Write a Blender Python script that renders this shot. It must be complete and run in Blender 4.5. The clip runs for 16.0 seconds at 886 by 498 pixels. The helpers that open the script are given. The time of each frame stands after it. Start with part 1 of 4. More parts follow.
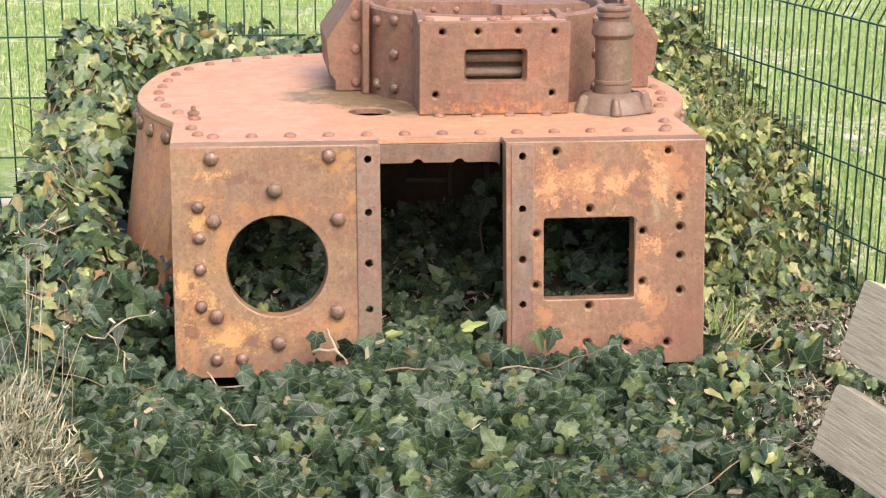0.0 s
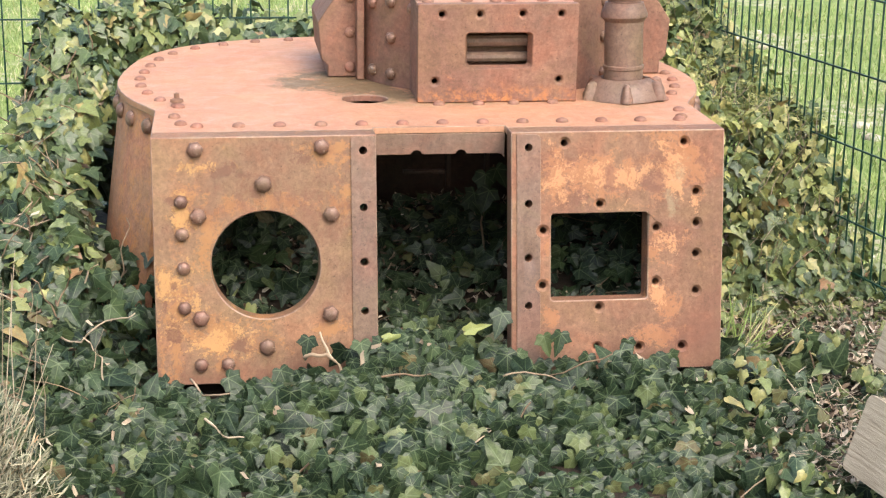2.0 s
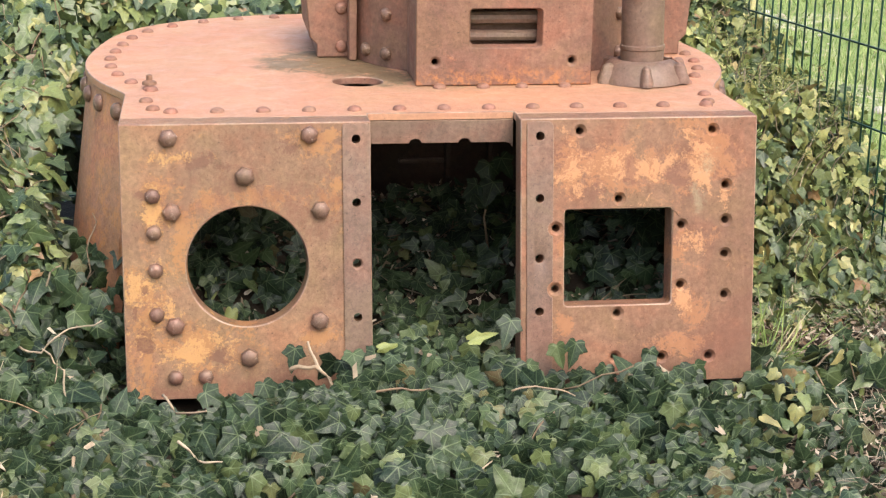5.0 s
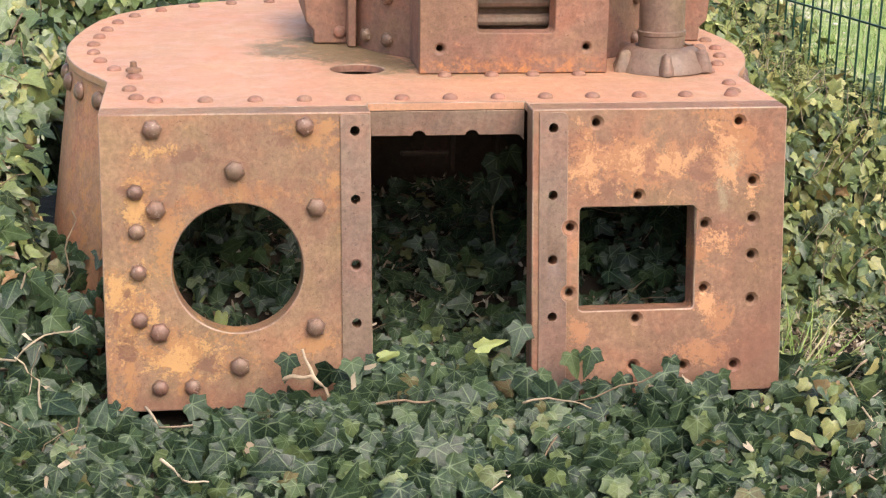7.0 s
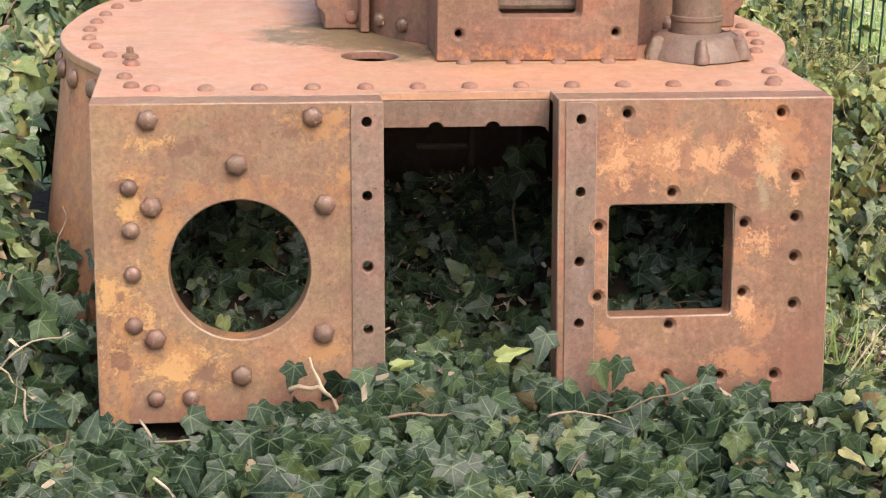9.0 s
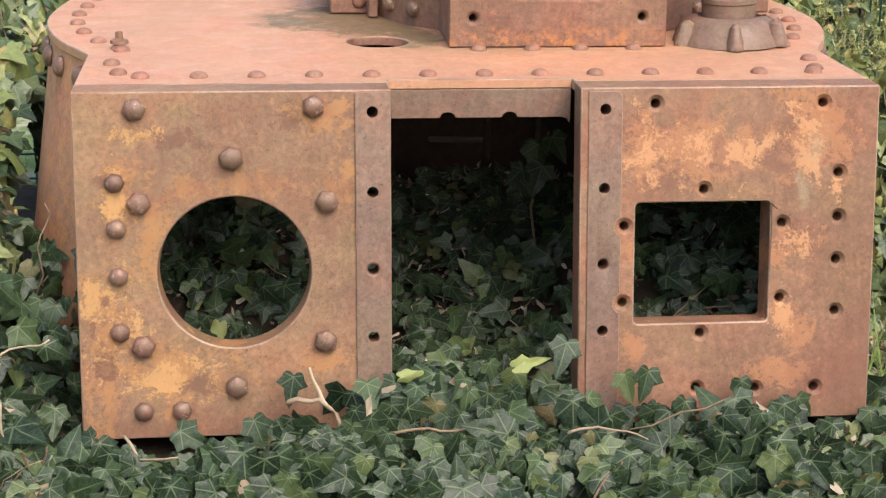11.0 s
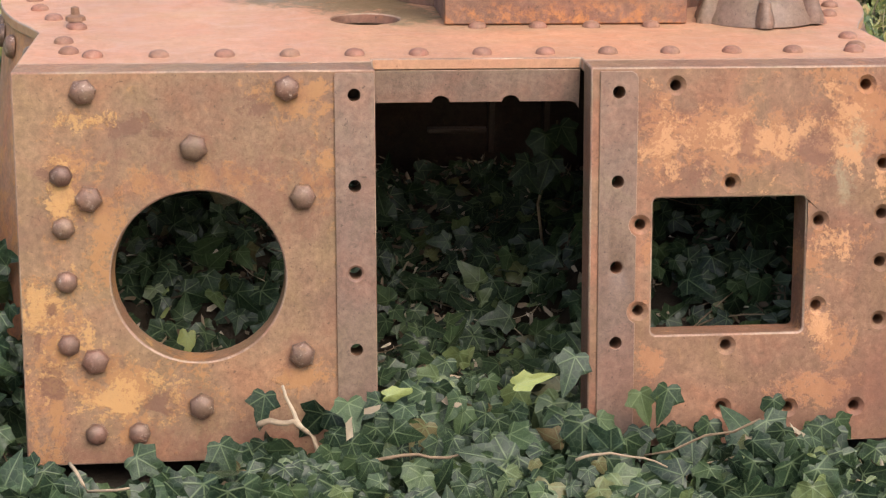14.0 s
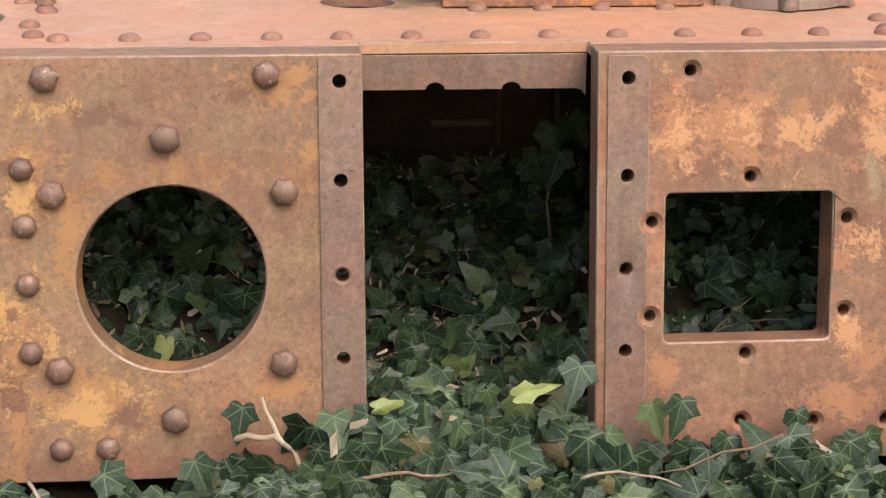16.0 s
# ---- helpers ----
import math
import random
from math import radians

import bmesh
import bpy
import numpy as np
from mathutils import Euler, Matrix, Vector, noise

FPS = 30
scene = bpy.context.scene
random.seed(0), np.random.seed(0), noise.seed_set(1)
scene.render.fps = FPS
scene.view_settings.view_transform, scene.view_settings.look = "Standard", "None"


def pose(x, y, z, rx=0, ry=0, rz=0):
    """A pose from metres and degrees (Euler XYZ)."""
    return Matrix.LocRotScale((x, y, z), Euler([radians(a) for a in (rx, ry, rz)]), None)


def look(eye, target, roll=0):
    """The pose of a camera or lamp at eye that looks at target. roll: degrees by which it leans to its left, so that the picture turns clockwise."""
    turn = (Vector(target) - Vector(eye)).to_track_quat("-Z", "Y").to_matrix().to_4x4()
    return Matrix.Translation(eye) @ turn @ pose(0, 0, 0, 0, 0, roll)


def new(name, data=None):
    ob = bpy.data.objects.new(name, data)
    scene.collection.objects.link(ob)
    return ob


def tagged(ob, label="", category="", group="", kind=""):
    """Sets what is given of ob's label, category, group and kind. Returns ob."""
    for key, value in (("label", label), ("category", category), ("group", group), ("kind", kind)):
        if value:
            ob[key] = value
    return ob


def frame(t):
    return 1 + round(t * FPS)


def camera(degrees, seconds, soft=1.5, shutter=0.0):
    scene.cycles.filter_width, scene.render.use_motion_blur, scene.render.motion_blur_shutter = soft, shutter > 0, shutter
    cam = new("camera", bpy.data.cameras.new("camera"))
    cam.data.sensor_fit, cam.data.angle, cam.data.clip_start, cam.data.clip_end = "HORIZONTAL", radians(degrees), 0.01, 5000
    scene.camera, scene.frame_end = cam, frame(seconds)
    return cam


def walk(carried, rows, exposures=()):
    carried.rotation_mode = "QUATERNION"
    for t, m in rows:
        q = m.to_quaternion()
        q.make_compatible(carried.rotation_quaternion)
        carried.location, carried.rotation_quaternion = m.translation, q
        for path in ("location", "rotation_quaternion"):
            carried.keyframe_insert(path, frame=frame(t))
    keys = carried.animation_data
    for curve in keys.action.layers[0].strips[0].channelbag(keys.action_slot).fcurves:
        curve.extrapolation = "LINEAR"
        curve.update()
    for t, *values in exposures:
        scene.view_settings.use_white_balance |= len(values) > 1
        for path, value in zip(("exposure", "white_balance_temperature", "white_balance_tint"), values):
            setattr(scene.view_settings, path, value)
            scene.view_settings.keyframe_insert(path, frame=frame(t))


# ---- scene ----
cam = camera(30.0, 16.0, soft=1.25)
# seconds, eye in metres, yaw, pitch, roll in degrees
ROWS = [
    (0.0, -0.4657, -3.4920, 1.3052, -7.313, -15.553, -0.587),
    (0.5, -0.4636, -3.4332, 1.2964, -7.388, -15.709, -0.600),
    (1.0, -0.4603, -3.3685, 1.2855, -7.463, -15.847, -0.660),
    (1.5, -0.4580, -3.3124, 1.2767, -7.532, -15.969, -0.682),
    (2.0, -0.4548, -3.2526, 1.2665, -7.609, -16.085, -0.705),
    (2.5, -0.4518, -3.1958, 1.2566, -7.677, -16.194, -0.749),
    (3.0, -0.4476, -3.1330, 1.2446, -7.733, -16.303, -0.770),
    (3.5, -0.4440, -3.0765, 1.2341, -7.789, -16.408, -0.806),
    (4.0, -0.4400, -3.0201, 1.2232, -7.864, -16.504, -0.808),
    (6.5, -0.4151, -2.7442, 1.1647, -7.985, -16.929, -0.957),
    (7.0, -0.4090, -2.6905, 1.1523, -7.885, -16.998, -0.983),
    (7.5, -0.4032, -2.6423, 1.1413, -7.728, -17.067, -0.980),
    (8.0, -0.3963, -2.5890, 1.1283, -7.543, -17.137, -1.035),
    (8.5, -0.3893, -2.5392, 1.1160, -7.398, -17.191, -1.020),
    (9.0, -0.3814, -2.4868, 1.1026, -7.254, -17.257, -0.970),
    (11.5, -0.3359, -2.2408, 1.0351, -6.524, -17.444, -0.897),
    (12.0, -0.3255, -2.1946, 1.0216, -6.468, -17.466, -0.901),
    (12.5, -0.3149, -2.1520, 1.0089, -6.376, -17.485, -0.841),
    (13.0, -0.3031, -2.1053, 0.9945, -6.268, -17.495, -0.763),
    (13.5, -0.2914, -2.0642, 0.9816, -6.108, -17.503, -0.737),
    (14.0, -0.2785, -2.0193, 0.9672, -6.013, -17.485, -0.706),
    (14.5, -0.2656, -1.9791, 0.9540, -5.910, -17.484, -0.650),
    (15.0, -0.2519, -1.9387, 0.9404, -5.730, -17.459, -0.610),
    (15.5, -0.2377, -1.8999, 0.9271, -5.483, -17.442, -0.503),
    (16.0, -0.2226, -1.8591, 0.9128, -5.169, -17.425, -0.423),]
walk(cam, [(t, pose(x, y, z, 90 + pitch, roll, yaw)) for t, x, y, z, yaw, pitch, roll in ROWS],
     exposures=((0, 1.33), (4, 1.27), (9, 1.17), (16, 0.97)))

# ---- light: hazy daylight, a veiled sun high behind the camera ----
world = bpy.data.worlds.new("world")
scene.world = world
world.use_nodes = True
wn = world.node_tree.nodes
sky = wn.new("ShaderNodeTexSky")
sky.sky_type, sky.sun_disc = "NISHITA", False
SUN_EL, SUN_AZ = 50.0, 160.0  # azimuth clockwise from +y
sky.sun_elevation, sky.sun_rotation = radians(SUN_EL), radians(SUN_AZ)
sky.air_density, sky.dust_density, sky.ozone_density = 1.2, 4.0, 0.6
world.node_tree.links.new(sky.outputs[0], wn["Background"].inputs[0])
wn["Background"].inputs[1].default_value = 0.15
sun = new("sun", bpy.data.lights.new("sun", "SUN"))
sun.data.energy, sun.data.angle, sun.data.color = 1.3, radians(50), (1.0, 0.945, 0.88)
sun.matrix_world = look((0, 0, 0), (-math.sin(radians(SUN_AZ)) * math.cos(radians(SUN_EL)),
                                    -math.cos(radians(SUN_AZ)) * math.cos(radians(SUN_EL)), -math.sin(radians(SUN_EL))))


# ---- materials ----
def material(name, rough=0.7, metal=0.0, spec=0.5):
    m = bpy.data.materials.new(name)
    m.use_nodes = True
    b = m.node_tree.nodes["Principled BSDF"]
    b.inputs["Roughness"].default_value = rough
    b.inputs["Metallic"].default_value = metal
    b.inputs["Specular IOR Level"].default_value = spec
    return m, m.node_tree, b


def node(tree, kind, **inputs):
    n = tree.nodes.new(kind)
    for k, v in inputs.items():
        n.inputs[k.replace("_", " ")].default_value = v
    return n


def coords(tree, shift=True):
    """Object coordinates, moved by a random step for each object."""
    tc = tree.nodes.new("ShaderNodeTexCoord")
    if not shift:
        return tc.outputs["Object"]
    info = tree.nodes.new("ShaderNodeObjectInfo")
    mul = node(tree, "ShaderNodeMath")
    mul.operation = "MULTIPLY"
    mul.inputs[1].default_value = 37.0
    tree.links.new(info.outputs["Random"], mul.inputs[0])
    add = tree.nodes.new("ShaderNodeVectorMath")
    tree.links.new(tc.outputs["Object"], add.inputs[0])
    tree.links.new(mul.outputs[0], add.inputs[1])
    return add.outputs[0]


def noise_tex(tree, vec, scale, detail=5.0, rough=0.6, distort=0.0):
    n = node(tree, "ShaderNodeTexNoise", Scale=scale, Detail=detail, Roughness=rough, Distortion=distort)
    tree.links.new(vec, n.inputs["Vector"])
    return n.outputs["Fac"]


def ramp(tree, fac, *stops):
    r = tree.nodes.new("ShaderNodeValToRGB")
    while len(r.color_ramp.elements) < len(stops):
        r.color_ramp.elements.new(0.5)
    for e, (p, c) in zip(r.color_ramp.elements, stops):
        e.position, e.color = p, (*c, 1) if len(c) == 3 else c
    tree.links.new(fac, r.inputs[0])
    return r.outputs[0]


def mask(tree, fac, lo, hi):
    return ramp(tree, fac, (lo, (0, 0, 0)), (hi, (1, 1, 1)))


def mix(tree, fac, a, b, mode="MIX"):
    n = tree.nodes.new("ShaderNodeMix")
    n.data_type, n.blend_type = "RGBA", mode
    for sock, v in ((n.inputs[0], fac), (n.inputs[6], a), (n.inputs[7], b)):
        if isinstance(v, (int, float)):
            sock.default_value = v
        elif isinstance(v, tuple):
            sock.default_value = (*v, 1)
        else:
            tree.links.new(v, sock)
    return n.outputs[2]


def times(tree, a, b, op="MULTIPLY"):
    n = tree.nodes.new("ShaderNodeMath")
    n.operation = op
    for sock, v in zip(n.inputs, (a, b)):
        if isinstance(v, (int, float)):
            sock.default_value = v
        else:
            tree.links.new(v, sock)
    return n.outputs[0]


def bump(tree, bsdf, *layers):
    """Layers of (height, strength, distance)."""
    last = None
    for h, s, d in layers:
        n = node(tree, "ShaderNodeBump", Strength=s, Distance=d)
        tree.links.new(h, n.inputs["Height"])
        if last:
            tree.links.new(last, n.inputs["Normal"])
        last = n.outputs[0]
    tree.links.new(last, bsdf.inputs["Normal"])


def rust(name, base, dark, patch, pale, patches=(0.56, 0.66), pale_at=(0.62, 0.7), rough=0.62, metal=0.0, scale=1.0, calm=1.0):
    """Rusted steel: brown ground, dark stains, flaking orange patches and pale flecks."""
    m, t, b = material(name, rough, metal, 0.4)
    v = coords(t)
    big = noise_tex(t, v, 5 * scale, 4, 0.55, 0.4)
    mid = noise_tex(t, v, 17 * scale, 8, 0.7, 0.6)
    fine = noise_tex(t, v, 140 * scale, 6, 0.75)
    grain = noise_tex(t, v, 700 * scale, 3, 0.7)
    col = mix(t, mask(t, big, 0.36, 0.66), base, dark)
    col = mix(t, times(t, mask(t, mid, 0.52, 0.7), 0.5), col, dark)
    flake = times(t, mask(t, noise_tex(t, v, 23 * scale, 9, 0.74, 0.7), *patches), mask(t, fine, 0.4, 0.52))
    wide = mask(t, noise_tex(t, v, 3.1 * scale, 3, 0.5, 0.3), 0.38, 0.6)
    flake = times(t, flake, wide)
    col = mix(t, flake, col, patch)
    spot = times(t, mask(t, noise_tex(t, v, 42 * scale, 6, 0.72, 0.5), *pale_at), mask(t, fine, 0.42, 0.58))
    col = mix(t, times(t, spot, wide), col, pale)
    mott = noise_tex(t, v, 60 * scale, 7, 0.75, 0.8)
    cast = noise_tex(t, v, 8 * scale, 5, 0.6, 0.6)
    col = mix(t, 0.55 * calm, col, ramp(t, cast, (0.36, (0.6, 0.46, 0.42)), (0.5, (0.5, 0.5, 0.5)), (0.64, (0.46, 0.51, 0.42))), "OVERLAY")
    mp = t.nodes.new("ShaderNodeMapping")
    mp.inputs["Scale"].default_value = (1, 0.14, 1)
    t.links.new(v, mp.inputs[0])
    streak = noise_tex(t, mp.outputs[0], 75 * scale, 6, 0.7, 0.3)
    col = mix(t, 0.2 * calm, col, ramp(t, streak, (0.3, (0.24, 0.24, 0.24)), (0.7, (0.78, 0.78, 0.78))), "OVERLAY")
    col = mix(t, 0.38 * calm, col, ramp(t, mott, (0.32, (0.22, 0.22, 0.22)), (0.68, (0.8, 0.8, 0.8))), "OVERLAY")
    col = mix(t, 0.34 * calm, col, ramp(t, fine, (0.3, (0.2, 0.2, 0.2)), (0.7, (0.82, 0.82, 0.82))), "OVERLAY")
    col = mix(t, 0.22 * calm, col, ramp(t, grain, (0.3, (0.2, 0.2, 0.2)), (0.7, (0.8, 0.8, 0.8))), "OVERLAY")
    pit = mask(t, noise_tex(t, v, 190 * scale, 4, 0.6), 0.64, 0.69)
    col = mix(t, times(t, pit, 0.75), col, tuple(c * 0.45 for c in dark))
    t.links.new(col, b.inputs["Base Color"])
    t.links.new(ramp(t, mid, (0.35, (rough - 0.12,) * 3), (0.65, (rough + 0.14,) * 3)), b.inputs["Roughness"])
    bump(t, b, (mid, 0.3, 0.002), (flake, 0.5, 0.0014), (fine, 0.45, 0.0015), (grain, 0.2, 0.0005), (pit, -0.5, 0.001))
    return m


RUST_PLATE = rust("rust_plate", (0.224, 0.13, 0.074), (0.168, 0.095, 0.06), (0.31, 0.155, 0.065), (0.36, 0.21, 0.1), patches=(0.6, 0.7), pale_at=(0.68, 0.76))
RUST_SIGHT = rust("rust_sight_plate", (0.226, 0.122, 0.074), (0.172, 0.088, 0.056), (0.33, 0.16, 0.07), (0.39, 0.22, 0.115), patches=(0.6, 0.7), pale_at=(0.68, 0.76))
# side wall: lighter than the front plates, open skylight put into its colour
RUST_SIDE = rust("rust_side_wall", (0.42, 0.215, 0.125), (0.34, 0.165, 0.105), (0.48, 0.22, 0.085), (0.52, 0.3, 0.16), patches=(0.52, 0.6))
# roof: pink rust dust, plus sky brightness put into the paler tone
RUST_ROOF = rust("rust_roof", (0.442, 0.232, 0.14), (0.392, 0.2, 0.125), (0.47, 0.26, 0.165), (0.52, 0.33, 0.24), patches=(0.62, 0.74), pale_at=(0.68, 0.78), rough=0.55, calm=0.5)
RUST_BROWN = rust("rust_brown", (0.215, 0.112, 0.076), (0.155, 0.08, 0.057), (0.36, 0.15, 0.06), (0.38, 0.2, 0.1), patches=(0.6, 0.72), pale_at=(0.66, 0.75))
RUST_STRIP = rust("machined_strip", (0.182, 0.116, 0.086), (0.138, 0.084, 0.064), (0.27, 0.14, 0.08), (0.3, 0.18, 0.11), patches=(0.66, 0.78), pale_at=(0.7, 0.8), rough=0.5)


def add_stain(m, centre, r0, r1, colour, lo, hi, scale=9.0, flat=(1, 1, 1)):
    """A blotch round a place in the thing's own coordinates, broken up by noise."""
    t = m.node_tree
    b = t.nodes["Principled BSDF"]
    tc = t.nodes.new("ShaderNodeTexCoord")
    off = t.nodes.new("ShaderNodeVectorMath")
    off.operation = "SUBTRACT"
    off.inputs[1].default_value = centre
    t.links.new(tc.outputs["Object"], off.inputs[0])
    sc = t.nodes.new("ShaderNodeVectorMath")
    sc.operation = "MULTIPLY"
    sc.inputs[1].default_value = flat
    t.links.new(off.outputs[0], sc.inputs[0])
    ln = t.nodes.new("ShaderNodeVectorMath")
    ln.operation = "LENGTH"
    t.links.new(sc.outputs[0], ln.inputs[0])
    n1 = noise_tex(t, tc.outputs["Object"], scale, 7, 0.7, 0.5)
    reach = times(t, ln.outputs["Value"], times(t, times(t, n1, 0.5, "SUBTRACT"), (r1 - r0) * 2.2), "ADD")
    near_ = ramp(t, reach, (r0, (1, 1, 1)), (r1, (0, 0, 0)))
    speck = mask(t, noise_tex(t, tc.outputs["Object"], scale * 3.2, 12, 0.74, 0.15), lo, hi)
    speck = times(t, speck, mask(t, noise_tex(t, tc.outputs["Object"], 130, 6, 0.7), 0.36, 0.5))
    old = b.inputs["Base Color"].links[0].from_socket
    t.links.new(mix(t, times(t, near_, speck), old, colour), b.inputs["Base Color"])



def add_flakes(m, colour, spots, need=1.0, noises=(13.0, 60.0), crisp=0.09, lift=0.0009, speckle=1.3, blend=0.8):
    """Ragged islands, such as flaking scale, thickest round the given (u, v, half width, half height)."""
    t = m.node_tree
    b = t.nodes["Principled BSDF"]
    tc = t.nodes.new("ShaderNodeTexCoord")
    body = noise_tex(t, tc.outputs["Object"], noises[0], 10, 0.74, 0.4)
    tiny = noise_tex(t, tc.outputs["Object"], noises[1] * 2.2, 4, 0.75, 0.3)
    most = None
    for u, v, du, dv in spots:
        mp = t.nodes.new("ShaderNodeMapping")
        mp.inputs["Scale"].default_value = (1 / du, 1 / dv, 0)
        mp.inputs["Location"].default_value = (-u / du, -v / dv, 0)
        t.links.new(tc.outputs["Object"], mp.inputs[0])
        ln = t.nodes.new("ShaderNodeVectorMath")
        ln.operation = "LENGTH"
        t.links.new(mp.outputs[0], ln.inputs[0])
        most = ln.outputs["Value"] if most is None else times(t, most, ln.outputs["Value"], "MINIMUM")
    near_ = ramp(t, times(t, most, 0.5), (0.1, (1, 1, 1)), (1.0, (0, 0, 0)))
    amount = times(t, times(t, times(t, body, 0.5, "SUBTRACT"), 3.2), times(t, near_, 0.82), "ADD")
    amount = times(t, amount, times(t, times(t, tiny, 0.5, "SUBTRACT"), speckle), "ADD")
    hit = times(t, ramp(t, times(t, amount, 0.5), ((need - crisp) / 2, (0, 0, 0)), ((need + crisp) / 2, (1, 1, 1))), ramp(t, near_, (0.0, (0, 0, 0)), (0.2, (1, 1, 1))))
    old = b.inputs["Base Color"].links[0].from_socket
    t.links.new(mix(t, times(t, hit, blend), old, colour), b.inputs["Base Color"])
    if lift:
        n = node(t, "ShaderNodeBump", Strength=0.5, Distance=lift)
        t.links.new(hit, n.inputs["Height"])
        t.links.new(b.inputs["Normal"].links[0].from_socket, n.inputs["Normal"])
        t.links.new(n.outputs[0], b.inputs["Normal"])


# the plate with the round port: ochre scale down its outer edge and along its foot, brown scabs, a dark speckled arc over the port
add_flakes(RUST_PLATE, (0.33, 0.16, 0.065), ((-0.51, 0.447, 0.06, 0.025), (-0.545, 0.36, 0.045, 0.08), (-0.25, 0.47, 0.06, 0.05), (-0.56, 0.2, 0.055, 0.11), (-0.46, 0.095, 0.12, 0.06), (-0.24, 0.11, 0.05, 0.03),
                                             (-0.21, 0.37, 0.035, 0.06), (-0.57, 0.06, 0.05, 0.08), (-0.49, 0.28, 0.035, 0.08), (-0.38, 0.375, 0.14, 0.03)), need=0.72)
add_flakes(RUST_PLATE, (0.46, 0.255, 0.1), ((-0.555, 0.2, 0.04, 0.06), (-0.55, 0.115, 0.035, 0.04), (-0.47, 0.095, 0.09, 0.045), (-0.54, 0.355, 0.025, 0.05), (-0.51, 0.45, 0.04, 0.014)), need=0.7, noises=(21, 80))
add_flakes(RUST_PLATE, (0.14, 0.066, 0.043), ((-0.456, 0.442, 0.034, 0.016), (-0.415, 0.436, 0.02, 0.012), (-0.3, 0.466, 0.02, 0.026), (-0.562, 0.21, 0.016, 0.01), (-0.58, 0.17, 0.008, 0.02), (-0.56, 0.105, 0.022, 0.036),
                                              (-0.43, 0.085, 0.035, 0.018), (-0.56, 0.39, 0.02, 0.014)), need=0.66, noises=(24, 70), speckle=0.3, lift=-0.0007, blend=0.75)
# darker speckle over the port, along the foot and in rings round bolts
add_flakes(RUST_PLATE, (0.16, 0.066, 0.042), ((-0.27, 0.36, 0.09, 0.045), (-0.35, 0.38, 0.13, 0.028), (-0.3, 0.02, 0.2, 0.03), (-0.5, 0.01, 0.12, 0.015), *((u, v, 0.021, 0.021) for u, v in ((-0.511, 0.486), (-0.254, 0.488),
                                              (-0.374, 0.414), (-0.236, 0.349), (-0.24, 0.14), (-0.372, 0.074), (-0.508, 0.35), (-0.507, 0.138)))), need=0.62, noises=(34, 120), speckle=0.8, crisp=0.35, lift=0, blend=0.6)
# the plate with the square port: broad pale orange scale across its upper half, streaks beside the port
add_flakes(RUST_SIGHT, (0.36, 0.16, 0.075), ((0.235, 0.4, 0.04, 0.1), (0.36, 0.425, 0.16, 0.06), (0.49, 0.42, 0.06, 0.1), (0.54, 0.43, 0.035, 0.05), (0.537, 0.36, 0.025, 0.04), (0.47, 0.27, 0.06, 0.045),
                                              (0.22, 0.28, 0.012, 0.09), (0.465, 0.15, 0.04, 0.06), (0.45, 0.085, 0.06, 0.04), (0.23, 0.11, 0.03, 0.03)), need=0.68, noises=(11, 60), blend=0.68)
add_flakes(RUST_SIGHT, (0.49, 0.25, 0.125), ((0.24, 0.405, 0.035, 0.09), (0.36, 0.415, 0.15, 0.045), (0.485, 0.43, 0.04, 0.08), (0.47, 0.27, 0.035, 0.03), (0.462, 0.155, 0.02, 0.04), (0.54, 0.36, 0.02, 0.025)), need=0.76, noises=(19, 75))
add_flakes(RUST_SIGHT, (0.18, 0.08, 0.053), ((0.345, 0.4, 0.035, 0.04), (0.28, 0.385, 0.03, 0.025), (0.45, 0.4, 0.035, 0.035), (0.45, 0.455, 0.04, 0.016)), need=0.74, noises=(16, 60), speckle=0.3, lift=-0.0007, blend=0.7)
add_flakes(RUST_SIGHT, (0.3, 0.25, 0.16), ((0.503, 0.42, 0.018, 0.04), (0.49, 0.36, 0.014, 0.04)), need=0.8, noises=(20, 90), crisp=0.3, lift=0, blend=0.6)
# darker, soft-edged along the foot and the lower outer corner
add_flakes(RUST_SIGHT, (0.155, 0.07, 0.046), ((0.4, 0.01, 0.22, 0.026), (0.57, 0.06, 0.06, 0.1), (0.514, 0.048, 0.03, 0.03)), need=0.58, noises=(9, 80), speckle=0.5, crisp=0.4, lift=0, blend=0.6)
add_stain(RUST_SIDE, (-0.7, 0.42, 0.3), 0.05, 0.3, (0.55, 0.26, 0.1), 0.49, 0.57, scale=10, flat=(1.5, 1.5, 0.6))
add_flakes(RUST_ROOF, (0.1, 0.082, 0.04), ((-0.17, 0.7, 0.09, 0.1), (-0.13, 0.6, 0.07, 0.07), (-0.07, 0.5, 0.05, 0.06), (-0.24, 0.66, 0.06, 0.05)), need=0.24, noises=(20, 60), crisp=0.2, lift=0.0008)
add_flakes(RUST_ROOF, (0.3, 0.2, 0.12), ((0.2, 0.375, 0.26, 0.018), (0.45, 0.33, 0.12, 0.02), (-0.13, 0.43, 0.08, 0.05)), need=0.6, noises=(18, 70), crisp=0.3, lift=0, blend=0.6)
add_stain(RUST_ROOF, (0.06, 0.4, 0), 0.01, 0.09, (0.2, 0.15, 0.08), 0.35, 0.6, flat=(0.5, 1, 1))
# inner steel: near-black rust, the closed interior's shade put into its colour
RUST_INSIDE_SHADE = rust("rust_inside_shade", (0.06, 0.037, 0.027), (0.04, 0.026, 0.02), (0.09, 0.05, 0.03), (0.15, 0.09, 0.06))
